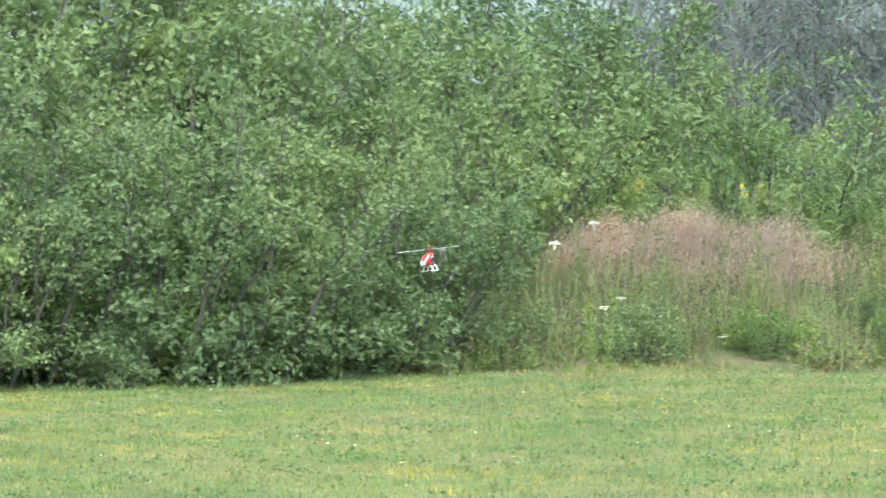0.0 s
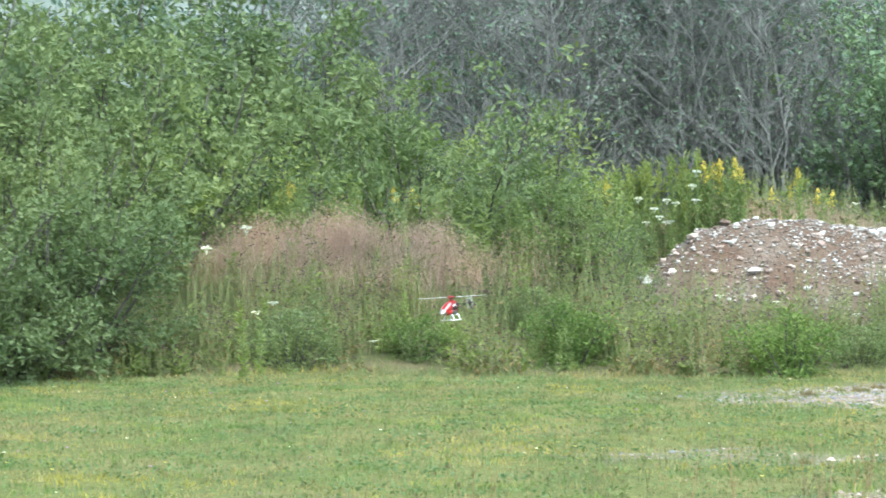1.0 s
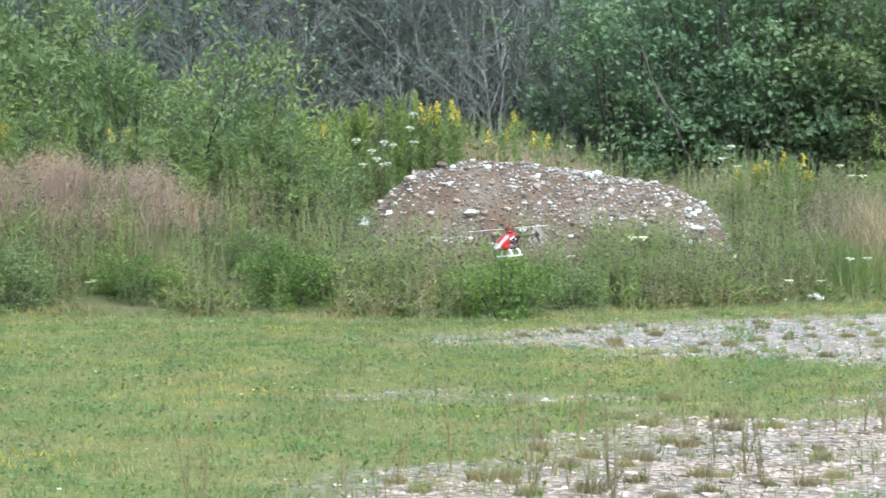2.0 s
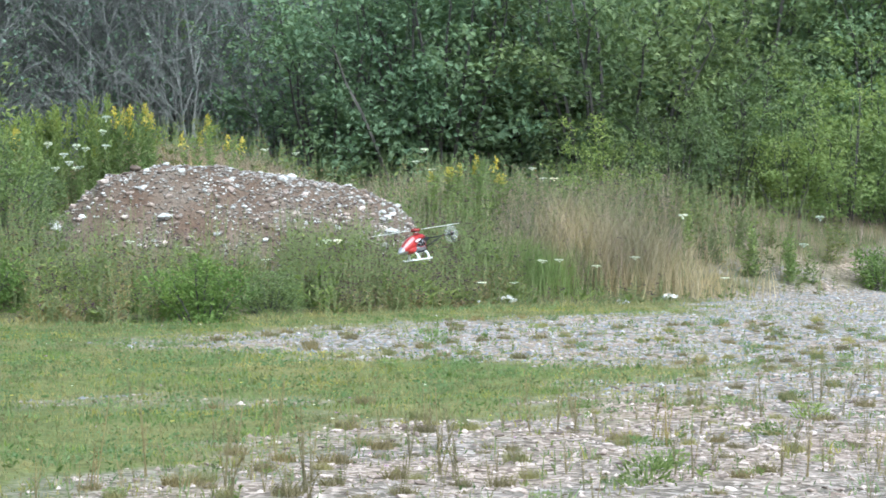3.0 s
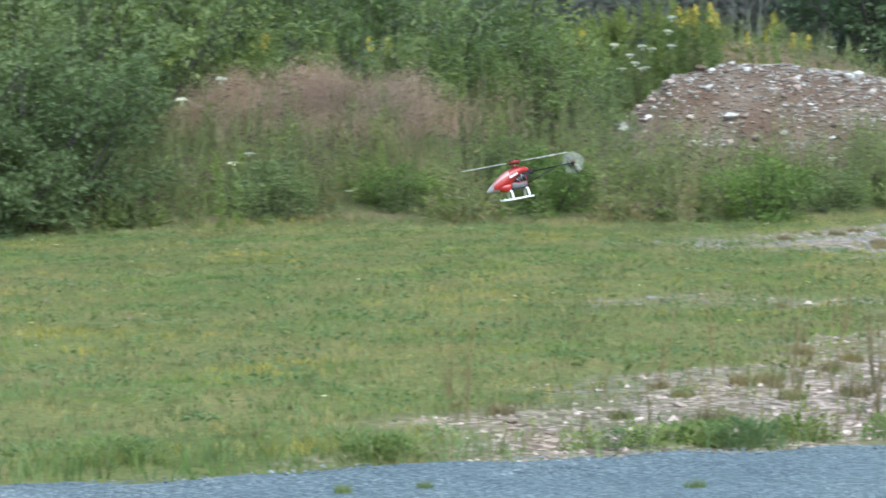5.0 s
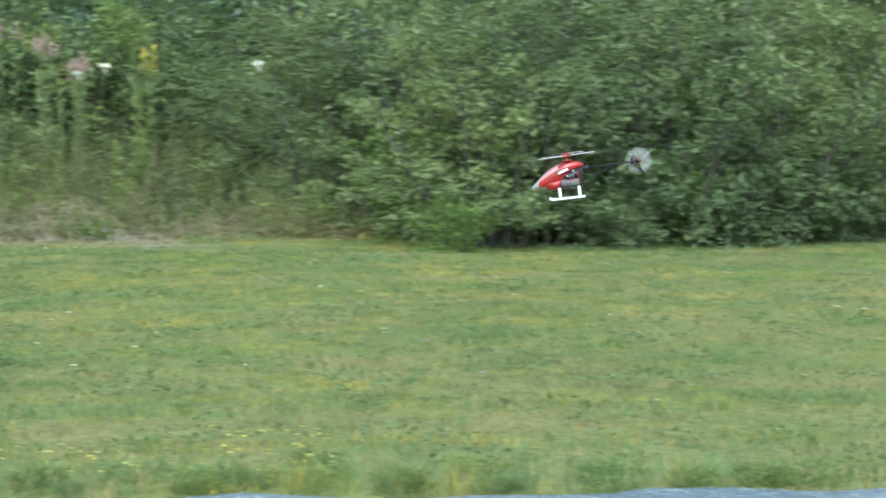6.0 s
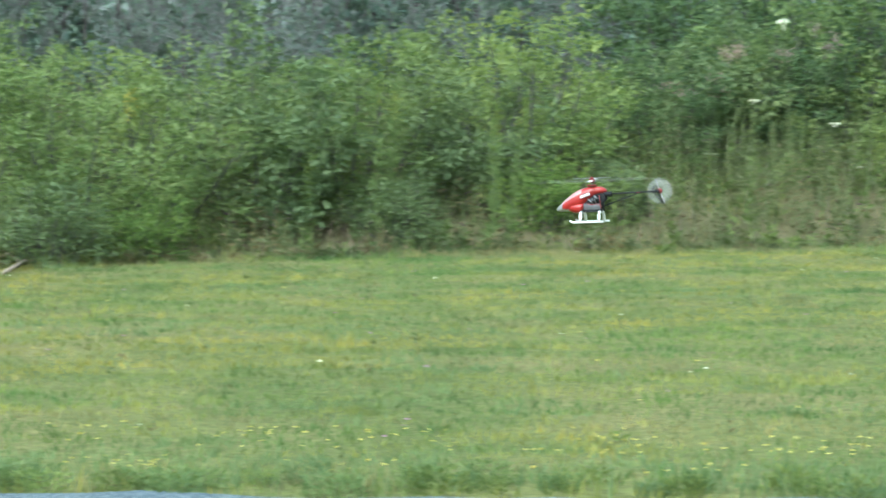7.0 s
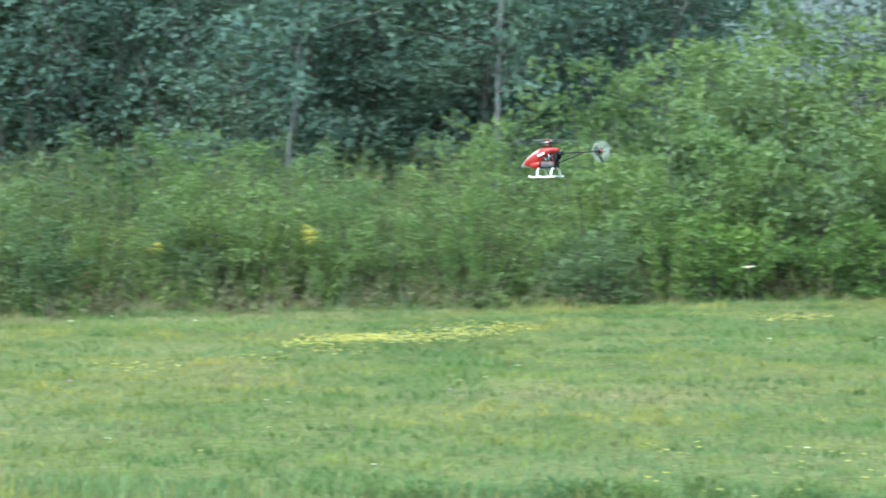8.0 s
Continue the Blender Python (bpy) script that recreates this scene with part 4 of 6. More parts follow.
def build_weeds():
    r = np.random.default_rng(51)
    # tall knapweed belt before the knoll and the heap; the knoll keeps its own grass
    x, y, b = scatter(22000, r, 33, 42, -13.5, 6.2, 0.0, 4.5, lambda x, y, b: np.clip(0.5 + 1.1 * wav(x, y, 1.2, 2.0) + 0.4 * wav(x, y, 0.45, 1.0), 0.06, 1) * np.where((np.abs(x + 5.9) < 2.5) & (b > 2.4), 0.1, 1))
    H = (0.26 + 0.45 * np.clip(b / 1.6, 0, 1)) * r.uniform(0.5, 1.3, len(x)) * np.clip(0.95 + 0.8 * wav(x, y, 1.3, 5.0) + 0.5 * wav(x, y, 0.5, 2.0), 0.3, 1.9)
    weed_mix("knapweed", x, y, H, r, "tall green weeds with purple-brown heads", "weeds", 7, 0.105, 0.65, 0.3)
    # weeds to the right of the heap, thinner and drier
    x, y, b = scatter(9000, r, 37, 47, 4.0, 17, 0.0, 6.0, lambda x, y, b: np.clip(0.25 + 0.12 * b + 0.4 * wav(x, y, 1.6, 1.0), 0.03, 1) * (1 - stony(x, y, b)))
    H = (0.2 + 0.12 * np.clip(b, 0, 4)) * r.uniform(0.5, 1.3, len(x)) * (1 + 0.35 * wav(x, y, 1.1, 5.0))
    weed_mix("weeds", x, y, H, r, "mixed green and brown weeds on stony ground", "weeds", 9, 0.07, 0.25, 0.35, 0.35 * np.clip((4.5 - b) / 2, 0, 1))
    x, y, b = scatter(5000, r, 37, 41, 2.2, 7.0, 0.6, 3.4)
    H = (0.4 + 0.45 * np.clip(b / 1.5, 0, 1)) * np.where(x > 3.1, 0.72, 1) * r.uniform(0.5, 1.25, len(x)) * (1 + 0.4 * wav(x, y, 1.0, 5.0))
    weed_mix("heap_weeds", x, y, H, r, "upright weeds before the gravel heap", "weeds", 8, 0.09, 0.35, 0.32)
    # foot of the alders
    x, y, b = scatter(20000, r, 27, 37, -28, -12.5, 0.0, 3.2, lambda x, y, b: np.clip(0.6 + 0.5 * wav(x, y, 1.2, 2.0), 0.05, 1))
    H = (0.14 + 0.6 * np.clip(b / 1.3, 0, 1)) * r.uniform(0.4, 1.4, len(x)) * (1 + 0.4 * wav(x, y, 1.0, 1.0))
    weed_mix("undergrowth", x, y, H, r, "low leafy undergrowth at the foot of the alders", "undergrowth", 9, 0.085, 0.0, 0.45)
    # bank along the far side of the lawn
    x, y, b = scatter(40000, r, 22, 40, -80, -27, 0.0, 5.5, lambda x, y, b: np.clip(0.65 + 0.6 * wav(x, y, 1.5, 3.0), 0.08, 1))
    H = (0.14 + 0.62 * np.clip(b / 2.2, 0, 1)) * r.uniform(0.45, 1.35, len(x)) * (1 + 0.45 * wav(x, y, 1.7, 1.0))
    weed_mix("bank_weeds", x, y, H, r, "dense leafy weeds along the bank", "weeds", 9, 0.08, 0.08, 0.42, 0.2 * np.clip(1.6 - b, -0.4, 1))
    # cover under the shrubs, further back
    x, y, b = scatter(26000, r, 26, 52, -80, 17, 4.5, 14)
    weed_mix("ground_cover", x, y, r.uniform(0.4, 1.0, len(x)), r, "leafy cover under the shrubs", "undergrowth", 7, 0.11, 0.0, 0.5)


def build_tall_grass():
    r = np.random.default_rng(52)
    # reddish grass on the knoll
    x, y = r.normal(-6.0, 1.45, 24000), r.normal(37.3, 0.85, 24000)
    k = (behind_verge(x, y) > 1.2) & (r.random(len(x)) < np.clip(0.8 + 0.5 * wav(x, y, 1.1, 2.0), 0.1, 1))
    x, y = x[k], y[k]
    H = r.uniform(0.3, 0.66, len(x)) * (1 + 0.45 * wav(x, y, 1.4, 3.0) + 0.25 * wav(x, y, 0.5, 1.0))
    P = on_ground(x, y)
    g = (0.8 * wav(x, y, 1.6, 4.0) + 0.7 * wav(x, y, 0.6, 1.0) + r.normal(0, 0.4, len(x)) - 2.2 * (P[:, 2] - 1.0)) > 0.05
    V, F = blades(P, H * np.where(g, 0.85, 1), r.uniform(0.004, 0.009, len(x)), 0.45, r)
    gi = np.concatenate([g, g, g]).astype(int)
    j = r.choice(np.where(~g)[0], 30000)
    Q = P[j] + np.stack([r.normal(0, 0.07, len(j)), r.normal(0, 0.07, len(j)), H[j] * r.uniform(0.7, 1.1, len(j))], 1)
    plume = leaves(Q, r.normal(0, 1, (len(j), 3)) + [0, 0, 1.0], r.uniform(0.02, 0.06, len(j)), r, 0.25)
    stuff("reddish_grass", [(V, F[gi == 0], 0), (V, F[gi == 1], 1), (*plume, 0)], [M_PINKGRASS, M_WEED], "hazy reddish seed grass on a knoll", "grass")
    # the same grass in thin strips behind the heap
    x, y, b = scatter(15000, r, 42, 49, -3, 9.5, 4, 9, lambda x, y, b: np.clip(0.4 + 0.6 * wav(x, y, 2.1, 4.0), 0, 1))
    H = r.uniform(0.35, 0.75, len(x))
    V, F = blades(on_ground(x, y), H, r.uniform(0.005, 0.011, len(x)), 0.45, r)
    stuff("pale_grass", [(V, F, 0)], [M_PINKGRASS], "pale reddish grass behind the gravel heap", "grass")
    x, y, b = scatter(9000, r, 42.3, 45.5, -3.0, 2.2, 3, 12)
    V, F = blades(on_ground(x, y), r.uniform(0.25, 0.6, len(x)), r.uniform(0.005, 0.011, len(x)), 0.5, r)
    gi = np.tile((wav(x, y, 0.9, 2.0) + r.normal(0, 0.3, len(x)) > 0).astype(int), 3)
    stuff("dry_slope_grass", [(V, F[gi == 0], 0), (V, F[gi == 1], 1)], [M_STRAW, M_PINKGRASS], "dry tan grass on the slope behind the gravel heap", "grass")
    # straw-coloured stand and fine green broom
    for name, mat, ax, ay, sx, sy, n, h0, h1, lab in (("straw_grass", M_STRAW, 6.3, 41.2, 0.55, 0.4, 1700, 0.6, 1.25, "tall straw-coloured grass stand"),
                                                      ("green_grass", M_BRIGHT, 4.9, 40.3, 0.36, 0.25, 2400, 0.4, 0.8, "fine bright green upright grass tuft"),
                                                      ("straw_grass", M_STRAW, 7.2, 41.0, 0.6, 0.5, 500, 0.35, 0.8, "tall straw-coloured grass stand")):
        x, y = r.normal(ax, sx, n), r.normal(ay, sy, n)
        H = r.uniform(h0, h1, n)
        V, F = blades(on_ground(x, y), H, r.uniform(0.006, 0.012, n), 0.75, r)
        stuff(name, [(V, F, 0)], [mat], lab, "grass")
    # a stand of fine grass and knapweed between the heap and the bare ground
    x, y, b = scatter(9000, r, 39, 46, 6.4, 10.2, 1.2, 4.6)
    H = r.uniform(0.4, 0.85, len(x)) * (1 + 0.4 * wav(x, y, 1.0, 3.0))
    g = 0.9 * wav(x, y, 1.1, 4.0) + r.normal(0, 0.4, len(x))
    P = on_ground(x, y)
    V, F = blades(P, H, r.uniform(0.004, 0.009, len(x)), 0.4, r)
    gi = np.tile((g > -0.15).astype(int) + (g > -0.6), 3)
    j = r.choice(len(x), 5000)
    Q = P[j] + np.stack([r.normal(0, 0.09, len(j)), r.normal(0, 0.09, len(j)), H[j] * r.uniform(0.85, 1.08, len(j))], 1)
    plume = leaves(Q, r.normal(0, 1, (len(j), 3)) + [0, 0, 1.2], r.uniform(0.02, 0.055, len(j)), r, 0.25)
    heads = pebbles(Q[:900] + [0, 0, 0.03], r.uniform(0.02, 0.036, 900), r)
    stuff("meadow_grass", [(V, F[gi == 0], 3), (V, F[gi == 1], 0), (V, F[gi == 2], 1), (*plume, 0), (*heads, 2)], [M_PINKGRASS, M_WEED, M_KNAP, M_STRAW], "fine upright grass with reddish seed heads", "grass")
    # thin dry growth on the bare ground
    x, y, b = scatter(5200, r, 41, 50, 9.6, 16.5, 2.0, 6.0)
    V, F = blades(on_ground(x, y), r.uniform(0.12, 0.38, len(x)), r.uniform(0.005, 0.01, len(x)), 0.5, r)
    stuff("thin_grass", [(V, F, 0)], [M_PINKGRASS], "thin dry reddish grass on bare stony ground", "grass")
    # loose dry stems among all the weeds
    x, y, b = scatter(9000, r, 23, 45, -80, 16, 0.0, 4)
    V, F = blades(on_ground(x, y), r.uniform(0.3, 0.9, len(x)), r.uniform(0.004, 0.009, len(x)), 0.5, r)
    stuff("dry_stems", [(V, F, 0)], [M_DRYGRASS], "dry grass stems among the weeds", "grass")
    # long grass in drifts along the foot of the bank
    x, y, b = scatter(50000, r, 22, 42, -78, 6.5, 0.0, 2.8, lambda x, y, b: np.clip(0.35 + 1.1 * wav(x, y, 1.0, 6.0) + 0.5 * wav(x, y, 0.4, 3.0), 0.02, 1))
    w = wav(x, y, 1.4, 8.0) + r.normal(0, 0.45, len(x))
    H = (0.2 + 0.3 * np.clip(b / 1.4, 0, 1)) * r.uniform(0.6, 1.4, len(x))
    V, F = blades(on_ground(x, y), H, r.uniform(0.005, 0.010, len(x)), 0.55, r)
    gi = np.tile((w > -0.3).astype(int) + (w > 0.25), 3)
    stuff("long_grass", [(V, F[gi == k], k) for k in range(3)], [M_PINKGRASS, M_LAWN, M_DRYGRASS], "long green and straw-coloured grass at the foot of the bank", "grass")


def goldenrod_kind(r, bloom):
    """One clump of goldenrod, about a metre high: stems, leaves up them, yellow plumes."""
    t = new("goldenrod")
    n = 3
    P = np.stack([r.normal(0, 0.06, n), r.normal(0, 0.06, n), np.zeros(n)], 1)
    top = P + np.stack([r.normal(0, 0.08, n), r.normal(0, 0.08, n), r.uniform(0.85, 1.0, n)], 1)
    under("stalk", mesh_np("stalk", *tubes(P, top, np.full(n, 0.006), np.full(n, 0.003), 4), M_STEM), t)
    i = np.repeat(np.arange(n), 85)
    f = r.uniform(0.1, 0.98, len(i))
    a = r.uniform(0, 2 * np.pi, len(i))
    D = np.stack([np.cos(a), np.sin(a), r.uniform(0.2, 0.9, len(i))], 1)
    under("foliage", mesh_np("foliage", *leaves(P[i] + (top - P)[i] * f[:, None], D, r.uniform(0.07, 0.13, len(i)), r, 0.24), M_BRIGHT), t)
    i = np.repeat(np.arange(2), 60)
    f = r.uniform(0.86, 1.04, len(i))
    w = 0.034 * (1.08 - f) / 0.2 + 0.006
    Q = P[i] + (top - P)[i] * f[:, None] + np.stack([r.normal(0, 1, len(i)) * w, r.normal(0, 1, len(i)) * w, 0 * f], 1)
    under("bloom", mesh_np("bloom", *leaves(Q, r.normal(0, 1, (len(i), 3)) + [0, 0, 0.7], r.uniform(0.024, 0.05, len(i)), r, 0.6), M_YELLOW if bloom else M_BUD), t)["kind"] = "stuff"
    return t


def leafy_kind(r, mat):
    """Tall unbranched stems, closely set with narrow leaves."""
    t = new("leafy_weed")
    n = 5
    P = np.stack([r.normal(0, 0.09, n), r.normal(0, 0.09, n), np.zeros(n)], 1)
    top = P + np.stack([r.normal(0, 0.1, n), r.normal(0, 0.1, n), r.uniform(0.7, 1.0, n)], 1)
    under("stalk", mesh_np("stalk", *tubes(P, top, np.full(n, 0.006), np.full(n, 0.003), 3), M_STEM), t)
    i = np.repeat(np.arange(n), 60)
    f = r.uniform(0.05, 1.0, len(i))
    a = r.uniform(0, 2 * np.pi, len(i))
    D = np.stack([np.cos(a), np.sin(a), r.uniform(0.0, 1.0, len(i))], 1)
    tagged(under("foliage", mesh_np("foliage", *leaves(P[i] + (top - P)[i] * f[:, None], D, r.uniform(0.07, 0.15, len(i)) * (1.2 - 0.6 * f), r, 0.26), mat), t), kind="stuff")
    return t


def lace_kind(r):
    """A white umbel, its head made of many florets, 0.1 m across, on a metre-high stalk."""
    t = new("wild_carrot")
    under("stalk", mesh_np("stalk", *tubes(np.array([[0, 0, 0], [0.0, 0, 0.5]]), np.array([[0.0, 0, 0.5], [0.01, 0, 1.0]]), np.full(2, 0.004), np.full(2, 0.003), 4), M_STEM), t)
    n = 90
    q = np.sqrt(r.random(n)) * 0.055
    a = r.uniform(0, 2 * np.pi, n)
    Q = np.stack([0.01 + q * np.cos(a), q * np.sin(a), 1.0 + 0.012 - 4.0 * q * q + r.normal(0, 0.004, n)], 1)
    V, F = leaves(Q, np.stack([np.cos(a), np.sin(a), r.uniform(-0.2, 0.4, n)], 1), r.uniform(0.014, 0.024, n), r, 0.9)
    A = np.tile([[0.0, 0, 0.95]], (14, 1))
    under("flower_head", mesh_np("flower_head", *merge((V, F), tubes(A, Q[:14], np.full(14, 0.0015), np.full(14, 0.0015), 3))[:2], M_UMBEL), t)
    return t


def plume_kind(r):
    """A leafy stem with a loose dusty-pink flower head, a metre high."""
    t = new("plume_flower")
    n = 3
    P = np.stack([r.normal(0, 0.05, n), r.normal(0, 0.05, n), np.zeros(n)], 1)
    top = P + np.stack([r.normal(0, 0.1, n), r.normal(0, 0.1, n), r.uniform(0.85, 1.0, n)], 1)
    under("stalk", mesh_np("stalk", *tubes(P, top, np.full(n, 0.006), np.full(n, 0.003), 4), M_STEM), t)
    i = np.repeat(np.arange(n), 24)
    f = r.uniform(0.45, 0.92, len(i))
    a = r.uniform(0, 2 * np.pi, len(i))
    D = np.stack([np.cos(a), np.sin(a), r.uniform(0.1, 0.9, len(i))], 1)
    tagged(under("foliage", mesh_np("foliage", *leaves(P[i] + (top - P)[i] * f[:, None], D, r.uniform(0.08, 0.14, len(i)), r, 0.3), M_ALDER), t), kind="stuff")
    i = np.repeat(np.arange(n), 60)
    Q = top[i] + r.normal(0, 1, (len(i), 3)) * [0.05, 0.05, 0.03]
    tagged(under("bloom", mesh_np("bloom", *leaves(Q, r.normal(0, 1, (len(i), 3)) + [0, 0, 0.6], r.uniform(0.02, 0.045, len(i)), r, 0.6), M_DUSTY), t, "dusty pink flower head"), kind="stuff")
    return t


def placed(kinds, spots, r, label, category, group):
    """Plants whose tops are at (heading, distance, height)."""
    for n, (az, d, z) in enumerate(spots):
        x, y = at(az, d)
        g = float(height(np.array([x]), np.array([y]))[0] + np.maximum(heap_height(np.array([x]), np.array([y])), 0)[0])
        s = min(max(z - g, 0.35), 1.95)
        k = kinds[n % len(kinds)]
        ob = k if not k.get("used") else copy_thing(k, Matrix())
        k["used"] = 1
        ob.matrix_basis = pose(x, y, g - 0.01, r.uniform(-5, 5), r.uniform(-5, 5), r.uniform(0, 360))
        w = 0.85 if category == "goldenrod" else 1.0
        ob.scale = (w, w, s / 1.0)
        tagged(ob, label, category, group)


def build_flowers():
    r = np.random.default_rng(53)
    gk = [goldenrod_kind(r, k != 3) for k in range(4)]
    bloom = [q for q in GOLD_HEAP if -1.3 < q[0] < -0.6 or q[0] > 0.2]
    bud = [q for q in GOLD_HEAP if q not in bloom]
    bud += [(r.uniform(-3.6, -0.4), r.uniform(42.6, 43.8), r.uniform(2.3, 2.9)) for _ in range(26)]
    for spots, ks in ((bloom, gk[:3]), (bud, [gk[3]]), (GOLD_BANK, [gk[3], gk[3], gk[0]]), (GOLD_LEFT, [gk[3], gk[3], gk[3], gk[1]])):
        placed(ks, spots, r, "yellow-flowering goldenrod clump among green weeds", "goldenrod", "goldenrod plants")
    # leafy stems that have not come into bloom
    lf = [leafy_kind(r, m) for m in (M_BRIGHT, M_WEED, M_BRIGHT)]
    pl = [(*at(r.uniform(-12.5, -2.8), r.uniform(38.6, 41)), r.uniform(0.9, 1.6)) for _ in range(60)]
    pl += [(*at(r.uniform(-3.4, -0.6), r.uniform(42, 43.5)), r.uniform(0.7, 1.2)) for _ in range(26)]
    pl += [(*at(r.uniform(-12.5, 5), r.uniform(34.6, 37.5)), r.uniform(0.45, 0.85)) for _ in range(90)]
    pl += [(*at(az, 0.1 + edge + r.uniform(1.2, 3.2)), r.uniform(0.5, 1.0)) for az, edge in zip(np.linspace(-76, -28, 120), np.interp(np.linspace(-76, -28, 120), [-76, -66, -57, -50, -43, -32, -28], [24, 24.8, 26.6, 27.8, 30.2, 31.5, 32]))]
    pl += [(*at(r.uniform(6, 15), r.uniform(43, 46)), r.uniform(0.6, 1.0)) for _ in range(24)]
    for x in (-0.35, 0.2, 1.5, 2.6):
        pl.append((x, 39.6, 0.55))
    pl = [q for q in pl if float(heap_height(np.array([q[0]]), np.array([q[1]]))[0]) < 0.3 and behind_verge(np.array([q[0]]), np.array([q[1]]))[0] > 0.4]
    planted(lf, pl, r, "tall leafy green weed stem", "weed", "leafy stems")
    pk = [plume_kind(r) for _ in range(3)]
    spots = [(az + r.normal(0, 0.15), 33.6 + r.uniform(-0.3, 0.8), z + r.normal(0, 0.12)) for az, z in ((-34.3, 2.6), (-33.9, 2.7), (-33.4, 2.75), (-33.0, 2.6), (-32.2, 2.5), (-31.9, 2.2), (-31.6, 2.1),
             (-36.6, 2.5), (-36.4, 2.7), (-39.6, 2.2), (-40.4, 2.0), (-40.9, 1.9), (-41.3, 1.6), (-41.6, 1.5), (-39.0, 2.4), (-41.9, 1.9))]
    placed(pk, spots, r, "leafy stem with a dusty pink flower head", "flower", "dusty pink flowers")
    lk = [lace_kind(r) for _ in range(3)]
    for spots in (LACE_HEAP, LACE_FRONT, LACE_BANK):
        placed(lk, spots, r, "white flat-topped wild carrot flower on a thin stalk", "flower", "wild carrot flowers")


def build_low_bushes():
    r = np.random.default_rng(54)
    kinds = [woody("low_bush", r, 0.8, 0.6, 16, 7, 3000, 0.065, leaf, M_BARK, low=0.03, thick=0.012, aspect=0.42) for leaf in (M_BUSHLEAF, M_ALDER)]
    pl = [(x, y - 0.15, s) for (x, y), s in zip(BUSH, (1.05, 0.75, 1.0, 1.05, 0.8, 0.75, 0.9))]
    pl += [(*at(az, d), s) for az, d, s in ((-24.0, 29.3, 0.8), (-20.4, 30.3, 0.85), (-17.9, 31.3, 0.7), (-54.6, 27.2, 1.1), (-52.6, 27.6, 0.9), (-47.5, 29.2, 0.9), (-44.6, 30.4, 1.0),
                                            (-57.8, 26.8, 1.0), (-60.4, 26.2, 1.1), (-63.0, 25.6, 0.9), (-33.4, 34.0, 1.2), (-35.6, 33.8, 1.0), (-43.0, 31, 0.9))]
    for az in np.arange(-24.5, -15.0, 0.9):
        e = np.interp(az, [-28, -22.2, -18.2, -13.6], [31.6, 31.8, 31.6, 33.7])
        pl.append((*at(az + r.normal(0, 0.25), e + r.uniform(-0.5, 0.5)), r.uniform(0.9, 1.9)))
    planted(kinds, pl, r, "low rounded dark green bush at the edge of the turf", "bush", "low bushes")


def clump(name, r, n, size, H, R, mat, slim):
    """A ground plant: leaves fanning from a crown."""
    a = r.uniform(0, 2 * np.pi, n)
    D = np.stack([np.cos(a), np.sin(a), r.uniform(0.2, 2.2, n)], 1)
    q = R * np.sqrt(r.random(n)) * 0.8
    P = np.stack([q * np.cos(a), q * np.sin(a), r.uniform(0, H * 0.6, n)], 1)
    t = new(name)
    under("foliage", mesh_np("foliage", *leaves(P, D, size * r.uniform(0.6, 1.3, n), r, slim), mat), t)
    under("crown", mesh_np("crown", *tubes(np.array([[0, 0, -0.02]]), np.array([[0, 0, H * 0.5]]), np.array([0.012]), np.array([0.006]), 5), M_STEM), t)
    return t


def tuft(name, r, n, H, R, mat):
    a = r.uniform(0, 2 * np.pi, n)
    q = R * np.sqrt(r.random(n))
    P = np.stack([q * np.cos(a), q * np.sin(a), -0.01 + 0 * a], 1)
    t = new(name)
    under("foliage", mesh_np("foliage", *blades(P, r.uniform(0.5, 1, n) * H, r.uniform(0.004, 0.008, n), 0.7, r), mat), t)
    return t


